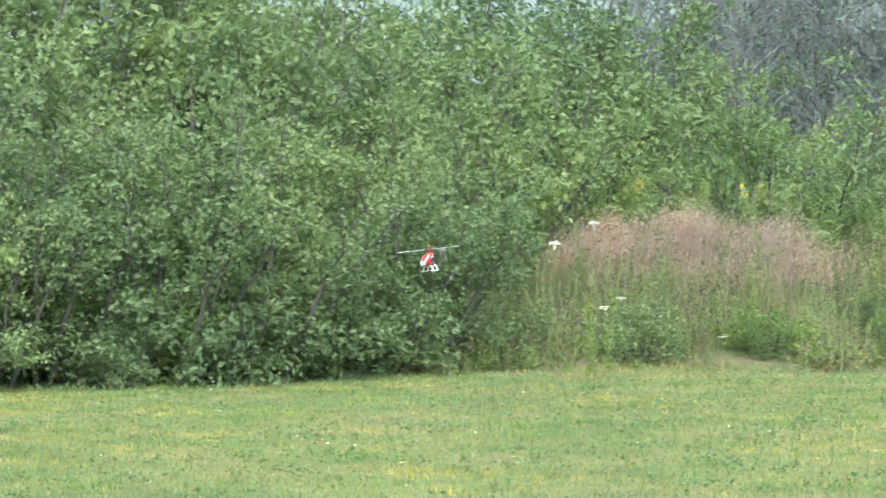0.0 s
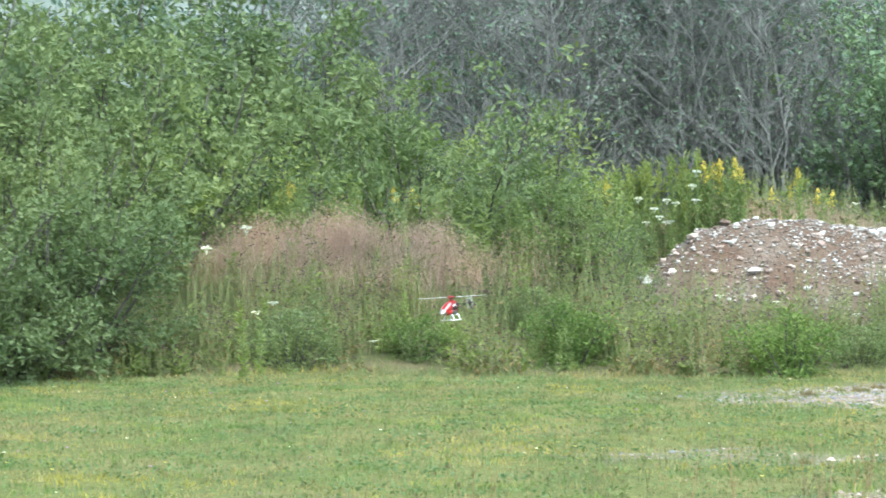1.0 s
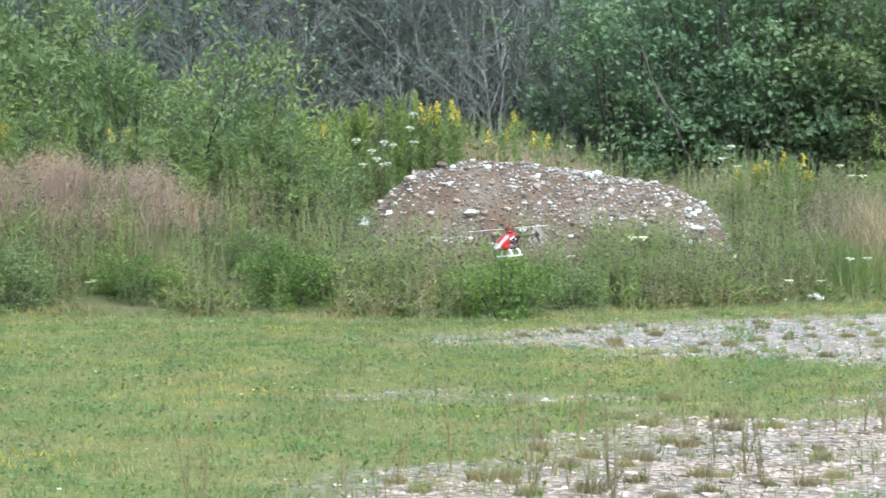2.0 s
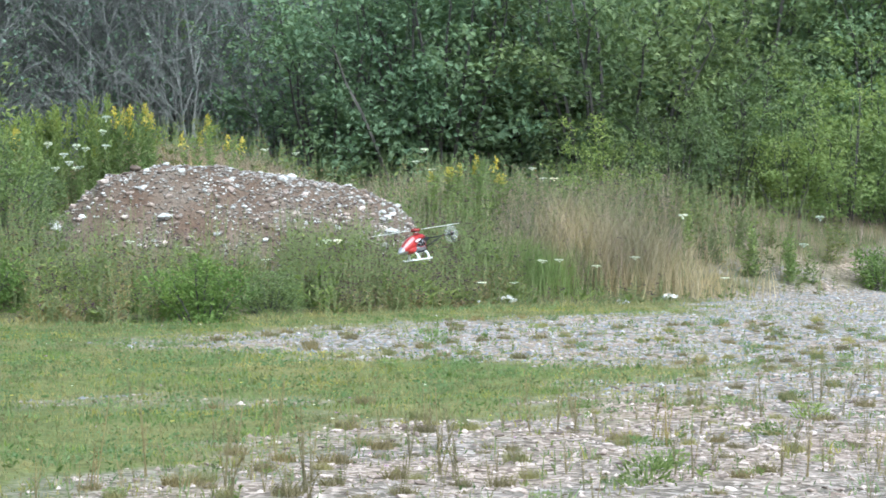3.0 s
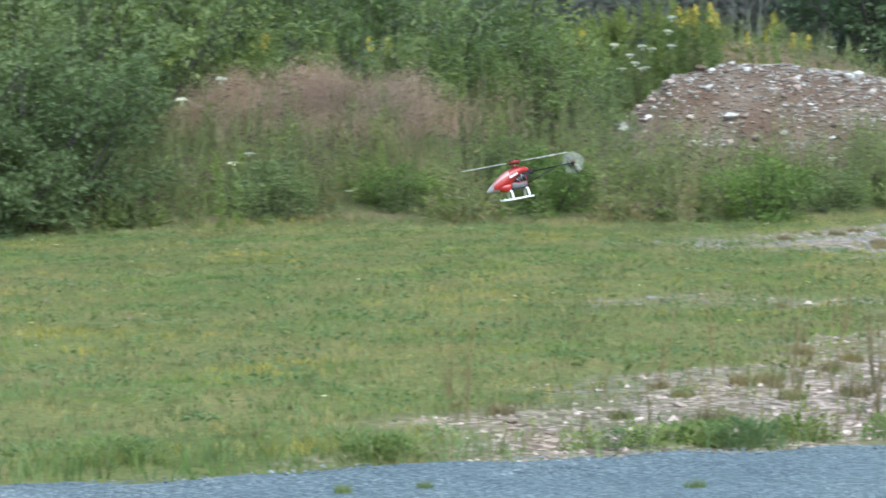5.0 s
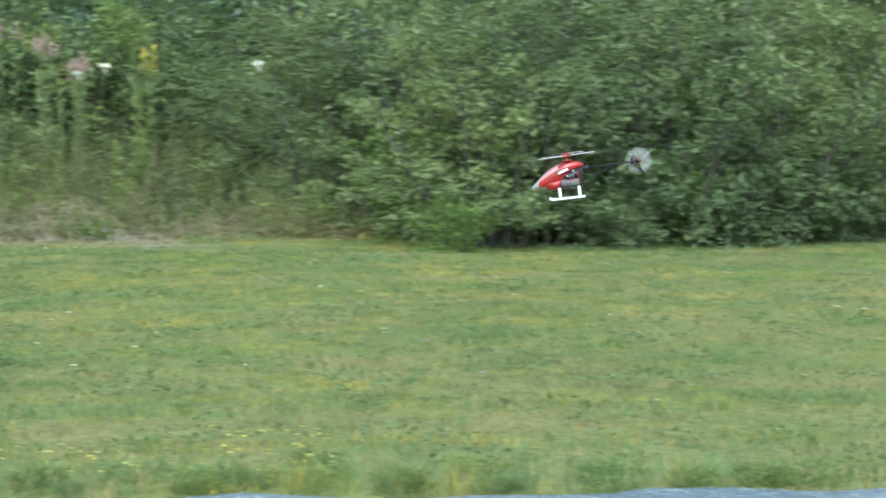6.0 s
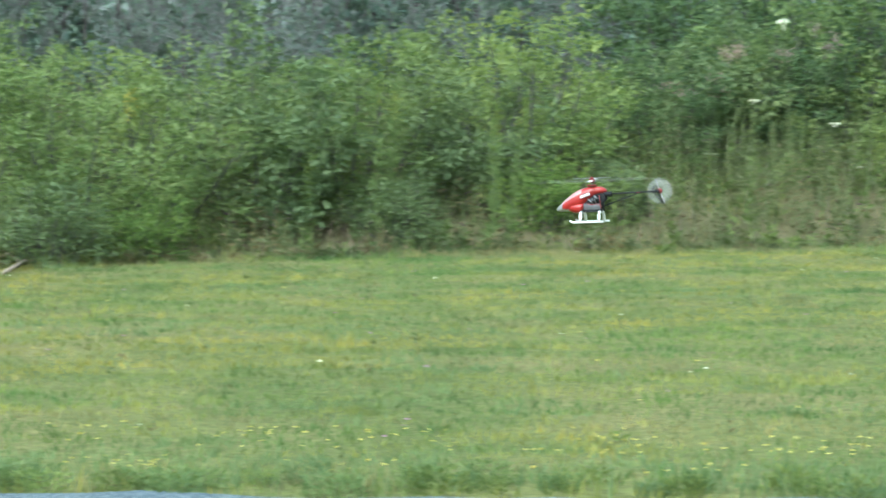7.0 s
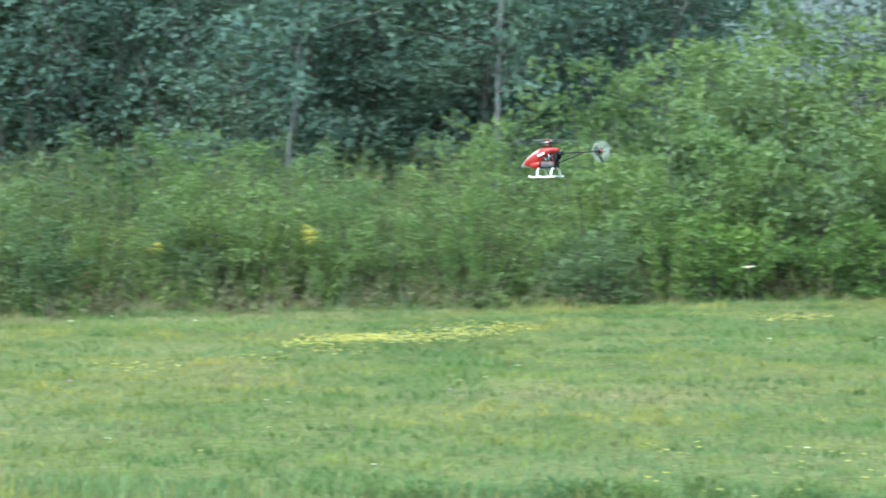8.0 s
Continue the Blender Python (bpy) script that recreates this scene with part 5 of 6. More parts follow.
def build_ground_plants():
    r = np.random.default_rng(55)
    gc = [clump("leafy_plant", r, 260, 0.038, 0.27, 0.19, m, 0.42) for m in (M_FRESHWEED, M_BRIGHT, M_CLOVERLEAF)]
    rough = [(x + r.normal(0, 0.05), y + 0.1, r.uniform(0.6, 1.0)) for x, y in EDGE_CLUMP]
    rough += [(x + r.normal(0, 0.2), y + r.uniform(0.05, 0.3), r.uniform(0.5, 0.9)) for x, y in EDGE_CLUMP for _ in range(2)]
    rough += [(x, y, r.uniform(0.6, 1.1)) for x, y in GREEN_CLUMP]
    n = 0
    while n < 70:
        x, y = r.uniform(-1.5, 9), r.uniform(13.5, 36)
        if gravel_amount(np.array([x]), np.array([y]))[0] > 0.4 and road_in(np.array([x]), np.array([y]))[0] < -0.1 and abs(math.degrees(math.atan2(x, y))) < 16:
            rough.append((x, y, r.uniform(0.22, 0.6)))
            n += 1
    # along the road's edge further left
    for u in np.arange(0, 1, 0.008):
        x, y = -11.4 + 7.6 * u, np.interp(-11.4 + 7.6 * u, [p[0] for p in ROAD_EDGE], [p[1] for p in ROAD_EDGE])
        rough.append((x + r.normal(0, 0.15) - 0.12, y + r.uniform(0.0, 0.6) ** 1.3, r.uniform(0.2, 0.8)))
    planted(gc, rough, r, "leafy green weed growing in the gravel", "weed", "leafy weeds")
    bt = [tuft("dry_tuft", r, 190, 0.12, 0.075, m) for m in (M_BROWNWEED, M_BROWNWEED, M_DRYGRASS)]
    places = [(x, y, r.uniform(0.8, 1.25)) for x, y in BROWN_TUFT]
    while len(places) < 290:
        x, y = r.uniform(-1.5, 8), r.uniform(13, 35)
        if gravel_amount(np.array([x]), np.array([y]))[0] > 0.5 and abs(math.degrees(math.atan2(x, y))) < 16:
            places.append((x, y, r.uniform(0.5, 1.1)))
    planted(bt, places, r, "small dry brownish grass tuft in gravel", "grass tuft", "dry tufts")
    gt = [tuft("green_tuft", r, 130, 0.13, 0.16, m) for m in (M_LAWN, M_CLOVERLEAF, M_WEED)]
    places = []
    while len(places) < 280:
        x, y = in_fan(1, r, 12.5, 33, -74, 12)
        if road_in(x, y)[0] < -0.2 and behind_verge(x, y)[0] < -0.5:
            places.append((float(x[0]), float(y[0]), r.uniform(0.3, 0.8)))
    planted(gt, places, r, "darker green grass tuft in the turf", "grass tuft", "green tufts")
    sk = []
    for _ in range(2):
        t = new("dry_stalk")
        P = r.normal(0, 0.01, (3, 3)) * [1, 1, 0]
        top = P + np.stack([r.normal(0, 0.05, 3), r.normal(0, 0.05, 3), r.uniform(0.2, 0.45, 3)], 1)
        under("stalk", mesh_np("stalk", *tubes(P, top, np.full(3, 0.004), np.full(3, 0.002), 4), M_BROWNWEED), t)
        i = np.repeat(np.arange(3), 9)
        f = r.uniform(0.3, 1.0, len(i))
        under("seed_head", mesh_np("seed_head", *leaves(P[i] + (top - P)[i] * f[:, None], r.normal(0, 1, (len(i), 3)) + [0, 0, 0.6], r.uniform(0.015, 0.035, len(i)), r, 0.35), M_BROWNWEED), t)["kind"] = "stuff"
        sk.append(t)
    places = [(x, y, r.uniform(0.8, 1.3)) for x, y in SEED_STALK]
    while len(places) < 130:
        x, y = r.uniform(-2, 7), r.uniform(13, 24)
        if gravel_amount(np.array([x]), np.array([y]))[0] > 0.3 and abs(math.degrees(math.atan2(x, y))) < 16 and road_in(np.array([x]), np.array([y]))[0] < -0.1:
            places.append((x, y, r.uniform(0.5, 0.9)))
    planted(sk, places, r, "thin dark reddish seed stalk in gravel", "weed", "seed stalks")


def build_road_plants():
    """Grass that has come up through the road, and a wisp of dead grass lying on it."""
    r = np.random.default_rng(71)
    spots = [(1.72 + 0.13 * k, 11.02 + r.uniform(-0.1, 0.1), r.uniform(0.6, 1.0)) for k in range(5)] + [(-0.22, 11.55, 0.45), (-1.68, 11.5, 0.4), (-1.35, 11.6, 0.35), (2.45, 11.5, 0.5)]
    for x, y, q in spots:
        t = tuft("road_tuft", r, 110, 0.13, 0.10, M_FRESHWEED)
        t.matrix_basis = pose(x, y, float(height(np.array([x]), np.array([y]))[0]) + 0.045, 0, 0, r.uniform(0, 360))
        t.scale = (q, q, q)
        tagged(t, "green grass tuft in the crushed stone road", "grass tuft", "road tufts")
    n = 60
    P = np.stack([r.normal(0, 0.08, n), r.normal(0, 0.03, n), r.uniform(0.0, 0.03, n)], 1)
    a = r.uniform(-0.5, 0.5, n) + np.pi * (r.random(n) < 0.5)
    L = r.uniform(0.05, 0.13, n)[:, None]
    w = new("dead_grass")
    under("wisp", mesh_np("wisp", *tubes(P, P + np.stack([np.cos(a), np.sin(a), r.uniform(-0.05, 0.12, n)], 1) * L, np.full(n, 0.003), np.full(n, 0.0015), 3), M_BROWNWEED), w)
    w.matrix_basis = pose(2.2, 11.85, float(height(np.array([2.2]), np.array([11.85]))[0]) + 0.05, 0, 0, 12)
    tagged(w, "brown wisp of dead grass lying on the road", "dead grass")


def build_turf_weeds():
    """Low weeds that speckle the turf, thickest on the rough side by the gravel."""
    r = np.random.default_rng(61)
    x, y = in_fan(9000, r, 12.5, 34, -70, 12)
    rd, b, g = road_in(x, y), behind_verge(x, y), gravel_amount(x, y)
    rough = np.clip((x + 9) / 6, 0.12, 1)
    k = (rd < -0.1) & (b < 0) & (r.random(len(x)) < rough * np.clip(0.35 + 0.9 * wav(x, y, 1.6, 6.0), 0.05, 1)) & (r.random(len(x)) > 0.6 * g)
    x, y = x[k], y[k]
    H = r.uniform(0.04, 0.15, len(x)) * (1 + 0.5 * wav(x, y, 0.7, 1.0))
    weed_mix("turf_weeds", x, y, H, r, "low weeds speckling the rough turf", "weeds", 8, 0.035, 0.0, 0.4)


def build_clover():
    """Patches of broad low leaves in the rough turf."""
    r = np.random.default_rng(62)
    x, y = in_fan(130000, r, 12.5, 33, -36, 9)
    w = wav(x, y, 1.3, 9.0) + 0.7 * wav(x, y, 0.45, 2.0) + 0.4 * wav(x, y, 3.2, 1.0)
    k = (road_in(x, y) < -0.15) & (behind_verge(x, y) < -0.4) & (w + r.normal(0, 0.15, len(x)) > 0.5) & (gravel_amount(x, y) < 0.4)
    x, y = x[k], y[k]
    P = on_ground(x, y) + np.stack([0 * x, 0 * x, r.uniform(0.02, 0.075, len(x))], 1)
    a = r.uniform(0, 2 * np.pi, len(x))
    V, F = leaves(P, np.stack([np.cos(a), np.sin(a), r.uniform(0.0, 0.8, len(x))], 1), r.uniform(0.02, 0.042, len(x)), r, 0.7)
    stuff("clover", [(V, F, 0)], [M_CLOVERLEAF], "patches of low clover leaves in the turf", "clover")


def build_blossoms():
    """Small blossoms in the turf."""
    r = np.random.default_rng(56)
    lots = []
    for x, y in YELLOW_PATCH[:7]:
        x, y = 0.955 * x, 0.955 * y
        k = 95
        lots.append((r.normal(x, 0.15, k), r.normal(y, 0.16, k), 0))
    for x, y in YELLOW_PATCH[7:]:
        lots.append((r.normal(x, 0.12, 22), r.normal(y, 0.14, 22), 0))
    x, y = in_fan(3000, r, 11.5, 15.5, -62, -26)
    rd = road_in(x, y)
    k = (rd < -0.2) & (rd > -1.8) & (wav(x, y, 1.0, 1.0) + r.normal(0, 0.4, len(x)) > 0.45)
    lots.append((x[k], y[k], 0))
    x, y = in_fan(420, r, 13, 33, -75, 8)
    k = (road_in(x, y) < -0.3) & (behind_verge(x, y) < -0.5)
    lots.append((x[k][:90], y[k][:90], 0)), lots.append((x[k][90:200], y[k][90:200], 1)), lots.append((x[k][200:], y[k][200:], 2))
    out = []
    for x, y, m in lots:
        P = on_ground(x, y) + np.stack([0 * x, 0 * x, r.uniform(0.05, 0.10, len(x))], 1)
        j = np.repeat(np.arange(len(x)), 4)
        a = r.uniform(0, 2 * np.pi, len(j))
        out.append((*leaves(P[j], np.stack([np.cos(a), np.sin(a), 0.35 + 0 * a], 1), r.uniform(0.010, 0.020, len(j)), r, 0.8), m))
    stuff("blossoms", out, [M_BLOSSOM, M_UMBEL, M_CLOVER], "small yellow, white and purple blossoms in the turf", "flowers")


def build_stones():
    r = np.random.default_rng(57)
    n = 90000
    x, y = in_fan(n, r, 12.5, 45, -8, 17)
    g = gravel_amount(x, y)
    k = (g > 0.35) & (road_in(x, y) < 0) & (r.random(n) < g * 0.5)
    x, y = x[k], y[k]
    S = r.uniform(0.018, 0.052, len(x)) * np.where(r.random(len(x)) < 0.1, 1.7, 1.0)
    near = (y < 22)
    stuff("gravel", [(*pebbles(on_ground(x[near], y[near]), S[near], r), 0), (*pebbles(on_ground(x[~near], y[~near]), S[~near] * 1.15, r), 1)], [M_WARMSTONE, M_GREYSTONE],
          "loose pale grey gravel on bare ground", "gravel")
    # crushed stone of the road
    x, y = in_fan(26000, r, 9.5, 14.5, -20, 16)
    k = road_in(x, y) > 0.02
    x, y = x[k], y[k]
    P = on_ground(x, y)
    P[:, 2] += 0.035
    stuff("road_chips", [(*pebbles(P, r.uniform(0.012, 0.028, len(x)), r), 0)], [M_ROADCHIP], "crushed blue-grey stone chips on the road", "gravel")
    ground = bpy.data.objects["ground"]
    ms = rock_meshes(4, M_WARMSTONE, 58, 1, 0.5)
    c = 0
    while c < 260:
        x, y = r.uniform(-1.5, 6.5), r.uniform(13, 27)
        if gravel_amount(np.array([x]), np.array([y]))[0] < 0.6 or road_in(np.array([x]), np.array([y]))[0] > -0.1 or abs(math.degrees(math.atan2(x, y))) > 16:
            continue
        s = r.uniform(0.04, 0.085)
        under("stone", ms[c % 4], ground).matrix_basis = pose(x, y, float(height(np.array([x]), np.array([y]))[0]) + s * 0.1, r.uniform(-12, 12), r.uniform(-12, 12), r.uniform(0, 360)) @ Matrix.Diagonal((s * 1.3, s, s * 0.7, 1))
        c += 1
    mw = rock_meshes(3, M_WHITESTONE, 59, 2, 0.65)
    for k, (x, y, s) in enumerate([(*ROCKS[0], 0.22), (*ROCKS[1], 0.2), (4.15, 39.0, 0.13), (7.1, 40.3, 0.22), (6.3, 39.6, 0.18)]):
        ob = new("boulder", mw[k % 3])
        ob.matrix_basis = pose(x, y, float(height(np.array([x]), np.array([y]))[0]) + s * 0.2, 0, 0, 50 * k) @ Matrix.Diagonal((s * 1.2, s, s * 0.8, 1))
        tagged(ob, "pale weathered boulder among weeds", "boulder", "boulders")
    heap = bpy.data.objects["gravel_heap"]
    for k, (az, d, z) in enumerate(HEAP_ROCKS):
        a = radians(az)
        u = np.linspace(36.5, 42, 200)
        top = height(u * math.sin(a), u * math.cos(a)) + np.maximum(heap_height(u * math.sin(a), u * math.cos(a)), 0)
        line = EYE_H + (z - EYE_H) / d * u
        j = int(np.argmax(top >= line)) if (top >= line).any() else 100
        under("stone", mw[k % 3], heap, "large white stone").matrix_basis = pose(u[j] * math.sin(a), u[j] * math.cos(a), float(top[j]) + 0.04, 0, 0, 70 * k) @ Matrix.Diagonal((0.22, 0.17, 0.16, 1))


def build_birches():
    r = np.random.default_rng(60)
    for az, d, z in BIRCH:
        x, y = at(az, d)
        g = float(height(np.array([x]), np.array([y]))[0])
        t = new("birch_tree")
        t.matrix_basis = pose(x, y, g)
        u = np.linspace(0, 1, 12)
        P = np.stack([0.12 * np.sin(4 * u + az), 0.1 * np.sin(2 * u), 10 * u - 0.05], 1) + r.normal(0, 0.03, (12, 3))
        w = 0.034 * (1 - 0.5 * u)
        under("trunk", mesh_np("trunk", *tubes(P[:-1], P[1:], w[:-1], w[1:], 8), M_BIRCH, smooth=True), t, "pale grey birch trunk")
        n = 60
        k = r.uniform(0.15, 1, n)
        Q = np.stack([np.interp(k, u, P[:, c]) for c in range(3)], 1)
        a = r.uniform(0, 2 * np.pi, n)
        D = unit(np.stack([np.cos(a), np.sin(a), r.uniform(0, 1, n)], 1))
        L = r.uniform(0.6, 1.8, n)
        under("branchwork", mesh_np("branchwork", *tubes(Q, Q + D * L[:, None], np.full(n, 0.018), np.full(n, 0.005), 4), M_BARK), t)
        i = r.integers(0, n, 5000)
        Q2 = Q[i] + D[i] * (L[i] * r.uniform(0.3, 1.1, 5000))[:, None] + r.normal(0, 0.12, (5000, 3))
        under("crown", mesh_np("crown", *leaves(Q2, r.normal(0, 1, (5000, 3)), r.uniform(0.08, 0.14, 5000), r), M_SPRUCE), t)
        tagged(t, "slender pale birch before dark forest", "tree", "birches")


def build_stick():
    (x0, y0), (x1, y1) = STICK
    g0, g1 = (float(height(np.array([x]), np.array([y]))[0]) for x, y in STICK)
    t = new("fallen_branch")
    part("limb", rod([(x0, y0, g0 + 0.03), ((x0 + x1) / 2, (y0 + y1) / 2, g0 + 0.07), (x1, y1, g1 + 0.05)], [0.02, 0.017, 0.009], 7), M_DRYWOOD, t)
    part("twig", rod([((x0 + x1) / 2, (y0 + y1) / 2, g0 + 0.07), (x1 - 0.1, y1 - 0.5, g1 + 0.16)], [0.015, 0.006], 5), M_DRYWOOD, t)
    tagged(t, "dry pale fallen branch at the turf's edge", "branch")


M_BLOSSOM = leaf_mat("pale_yellow_petals", (0.44, 0.38, 0.11), (0.54, 0.48, 0.17), (0.62, 0.57, 0.25), 2.0, 0.2, 0.7)
M_DUSTY = leaf_mat("dusty_pink_petals", (0.27, 0.20, 0.19), (0.33, 0.25, 0.235), (0.40, 0.31, 0.29), 2.0, 0.2, 0.7)
M_CLOVER = plain_mat("purple_clover", (0.38, 0.22, 0.34), 0.8, 0.2)
M_DRYWOOD = plain_mat("dry_pale_wood", (0.24, 0.20, 0.15), 0.85, 0.2, 0.0, 0.3, 12.0)
M_ROADCHIP = stone_mat("blue_grey_chips", [(0.0, (0.09, 0.12, 0.145)), (0.6, (0.15, 0.185, 0.21)), (1.0, (0.25, 0.28, 0.30))])
M_STRAW = leaf_mat("tall_straw", (0.24, 0.19, 0.12), (0.34, 0.28, 0.19), (0.44, 0.37, 0.27), 0.8, 0.15, 0.7)
build_weeds()
build_tall_grass()
build_flowers()
build_low_bushes()
build_ground_plants()
build_road_plants()
build_turf_weeds()
build_clover()
build_blossoms()
build_birches()

# ---- the model helicopter ----
def loft(sections, n=18, power=2.4):
    """A body from (x, centre z, half width, half height) sections, each a rounded oval."""
    bm = bmesh.new()
    rings = []
    for x, zc, hw, hh in sections:
        ring = []
        for k in range(n):
            a = 2 * math.pi * k / n
            c, s = math.cos(a), math.sin(a)
            ring.append(bm.verts.new((x, math.copysign(abs(c) ** (2 / power), c) * hw, zc + math.copysign(abs(s) ** (2 / power), s) * hh)))
        rings.append(ring)
    for p, q in zip(rings, rings[1:]):
        for k in range(n):
            bm.faces.new((p[k], p[(k + 1) % n], q[(k + 1) % n], q[k]))
    bm.faces.new(rings[0][::-1])
    bm.faces.new(rings[-1])
    bmesh.ops.recalc_face_normals(bm, faces=bm.faces)
    return bm


def rod(points, rad, sides=8):
    """A round bar along points."""
    bm = bmesh.new()
    P = [Vector(p) for p in points]
    rings = []
    for i, p in enumerate(P):
        d = (P[min(i + 1, len(P) - 1)] - P[max(i - 1, 0)]).normalized()
        ref = Vector((0, 1, 0)) if abs(d.y) < 0.9 else Vector((1, 0, 0))
        u = d.cross(ref).normalized()
        v = d.cross(u)
        rr = rad[i] if isinstance(rad, (list, tuple)) else rad
        rings.append([bm.verts.new(p + (u * math.cos(2 * math.pi * k / sides) + v * math.sin(2 * math.pi * k / sides)) * rr) for k in range(sides)])
    for a, b in zip(rings, rings[1:]):
        for k in range(sides):
            bm.faces.new((a[k], a[(k + 1) % sides], b[(k + 1) % sides], b[k]))
    bm.faces.new(rings[0][::-1])
    bm.faces.new(rings[-1])
    bmesh.ops.recalc_face_normals(bm, faces=bm.faces)
    return bm


def box(x0, x1, y0, y1, z0, z1, bev=0.002):
    bm = bmesh.new()
    bmesh.ops.create_cube(bm, size=1)
    for v in bm.verts:
        v.co = Vector(((x0 + x1) / 2 + v.co.x * (x1 - x0), (y0 + y1) / 2 + v.co.y * (y1 - y0), (z0 + z1) / 2 + v.co.z * (z1 - z0)))
    bmesh.ops.bevel(bm, geom=bm.edges[:], offset=bev, segments=2, affect='EDGES')
    return bm


def slab(profile, y0, y1):
    """A flat plate: an outline in x and z, given a thickness in y."""
    bm = bmesh.new()
    a = [bm.verts.new((x, y0, z)) for x, z in profile]
    b = [bm.verts.new((x, y1, z)) for x, z in profile]
    bm.faces.new(a)
    bm.faces.new(b[::-1])
    n = len(a)
    for k in range(n):
        bm.faces.new((a[k], b[k], b[(k + 1) % n], a[(k + 1) % n]))
    bmesh.ops.recalc_face_normals(bm, faces=bm.faces)
    return bm


def blade_bm(r0, r1, chord, thick, axis):
    """A rotor blade with a rounded thick front and a thin rear edge; axis 'x' for the main rotor, 'z' for the tail rotor."""
    bm = bmesh.new()
    prof = [(-0.5, 0.0), (-0.38, 0.5), (-0.1, 0.6), (0.5, 0.05), (0.5, -0.05), (-0.1, -0.3), (-0.38, -0.25)]
    rings = []
    for u, c in ((r0, 0.45), (r0 + 0.12 * (r1 - r0), 1.0), (r1 - 0.03 * (r1 - r0), 1.0), (r1, 0.7)):
        ring = []
        for px, pz in prof:
            q = (u, px * chord * c, pz * thick) if axis == 'x' else (px * chord * c, pz * thick, u)
            ring.append(bm.verts.new(q))
        rings.append(ring)
    n = len(prof)
    for a, b in zip(rings, rings[1:]):
        for k in range(n):
            bm.faces.new((a[k], a[(k + 1) % n], b[(k + 1) % n], b[k]))
    bm.faces.new(rings[0][::-1])
    bm.faces.new(rings[-1])
    bmesh.ops.recalc_face_normals(bm, faces=bm.faces)
    return bm


def blur_mat(name, col, alpha):
    """The thin see-through sweep of a spinning blade."""
    m, t, b = base_mat(name, 0.5, 0.3)
    b.inputs["Base Color"].default_value = (*col, 1)
    tr = t.nodes.new("ShaderNodeBsdfTransparent")
    mx = t.nodes.new("ShaderNodeMixShader")
    mx.inputs[0].default_value = alpha
    t.links.new(tr.outputs[0], mx.inputs[1])
    t.links.new(b.outputs[0], mx.inputs[2])
    t.links.new(mx.outputs[0], t.nodes["Material Output"].inputs[0])
    return m


def ring_disc(r0, r1, n, axis):
    bm = bmesh.new()
    ends = []
    for k in range(n):
        a = 2 * math.pi * k / n
        c, s = math.cos(a), math.sin(a)
        f = (lambda q, w: bm.verts.new((q * c, q * s, w))) if axis == 'z' else (lambda q, w: bm.verts.new((q * c, w, q * s)))
        ends.append((f(r0, 0.0004), f(r1, 0.0004), f(r1, -0.0004), f(r0, -0.0004)))
    for a, b in zip(ends, ends[1:] + ends[:1]):
        for i in range(4):
            j = (i + 1) % 4
            bm.faces.new((a[i], b[i], b[j], a[j]))
    bmesh.ops.recalc_face_normals(bm, faces=bm.faces)
    return bm


M_RED = plain_mat("glossy_red_paint", (0.28, 0.016, 0.014), 0.3, 0.5, 0.0, 0.08)
M_WHITE = plain_mat("white_plastic", (0.78, 0.79, 0.79), 0.35, 0.5, 0.0, 0.04)
M_FLASH_SHEEN = plain_mat("white_flash_and_painted_sheen", (0.42, 0.25, 0.245), 0.32, 0.5, 0.0, 0.08)
M_SILVER = plain_mat("silver_paint", (0.34, 0.34, 0.35), 0.3, 0.5, 0.3, 0.06)
M_BLACK = plain_mat("black_carbon", (0.014, 0.014, 0.016), 0.6, 0.25, 0.0, 0.3)
M_METAL = plain_mat("dull_aluminium", (0.42, 0.42, 0.44), 0.35, 0.5, 0.9, 0.1)
M_MOTOR = plain_mat("grey_motor_can", (0.17, 0.17, 0.18), 0.4, 0.4, 0.4, 0.15)
M_BLADE = plain_mat("grey_white_blade", (0.50, 0.50, 0.47), 0.45, 0.4, 0.0, 0.08)
M_REDHUB = plain_mat("red_anodised_head", (0.20, 0.03, 0.026), 0.5, 0.4, 0.3, 0.1)
M_TAILBLADE = plain_mat("grey_tail_blade", (0.20, 0.20, 0.19), 0.5, 0.3, 0.0, 0.1)
M_MAROON = plain_mat("dark_red_paint", (0.12, 0.012, 0.022), 0.35, 0.4, 0.0, 0.1)
M_DARKGEAR = plain_mat("dark_gear_metal", (0.06, 0.06, 0.065), 0.5, 0.4, 0.5, 0.2)
M_SWEEP = blur_mat("main_blade_sweep", (0.42, 0.42, 0.38), 0.045)
M_TAILSWEEP = blur_mat("tail_blade_sweep", (0.40, 0.41, 0.40), 0.17)


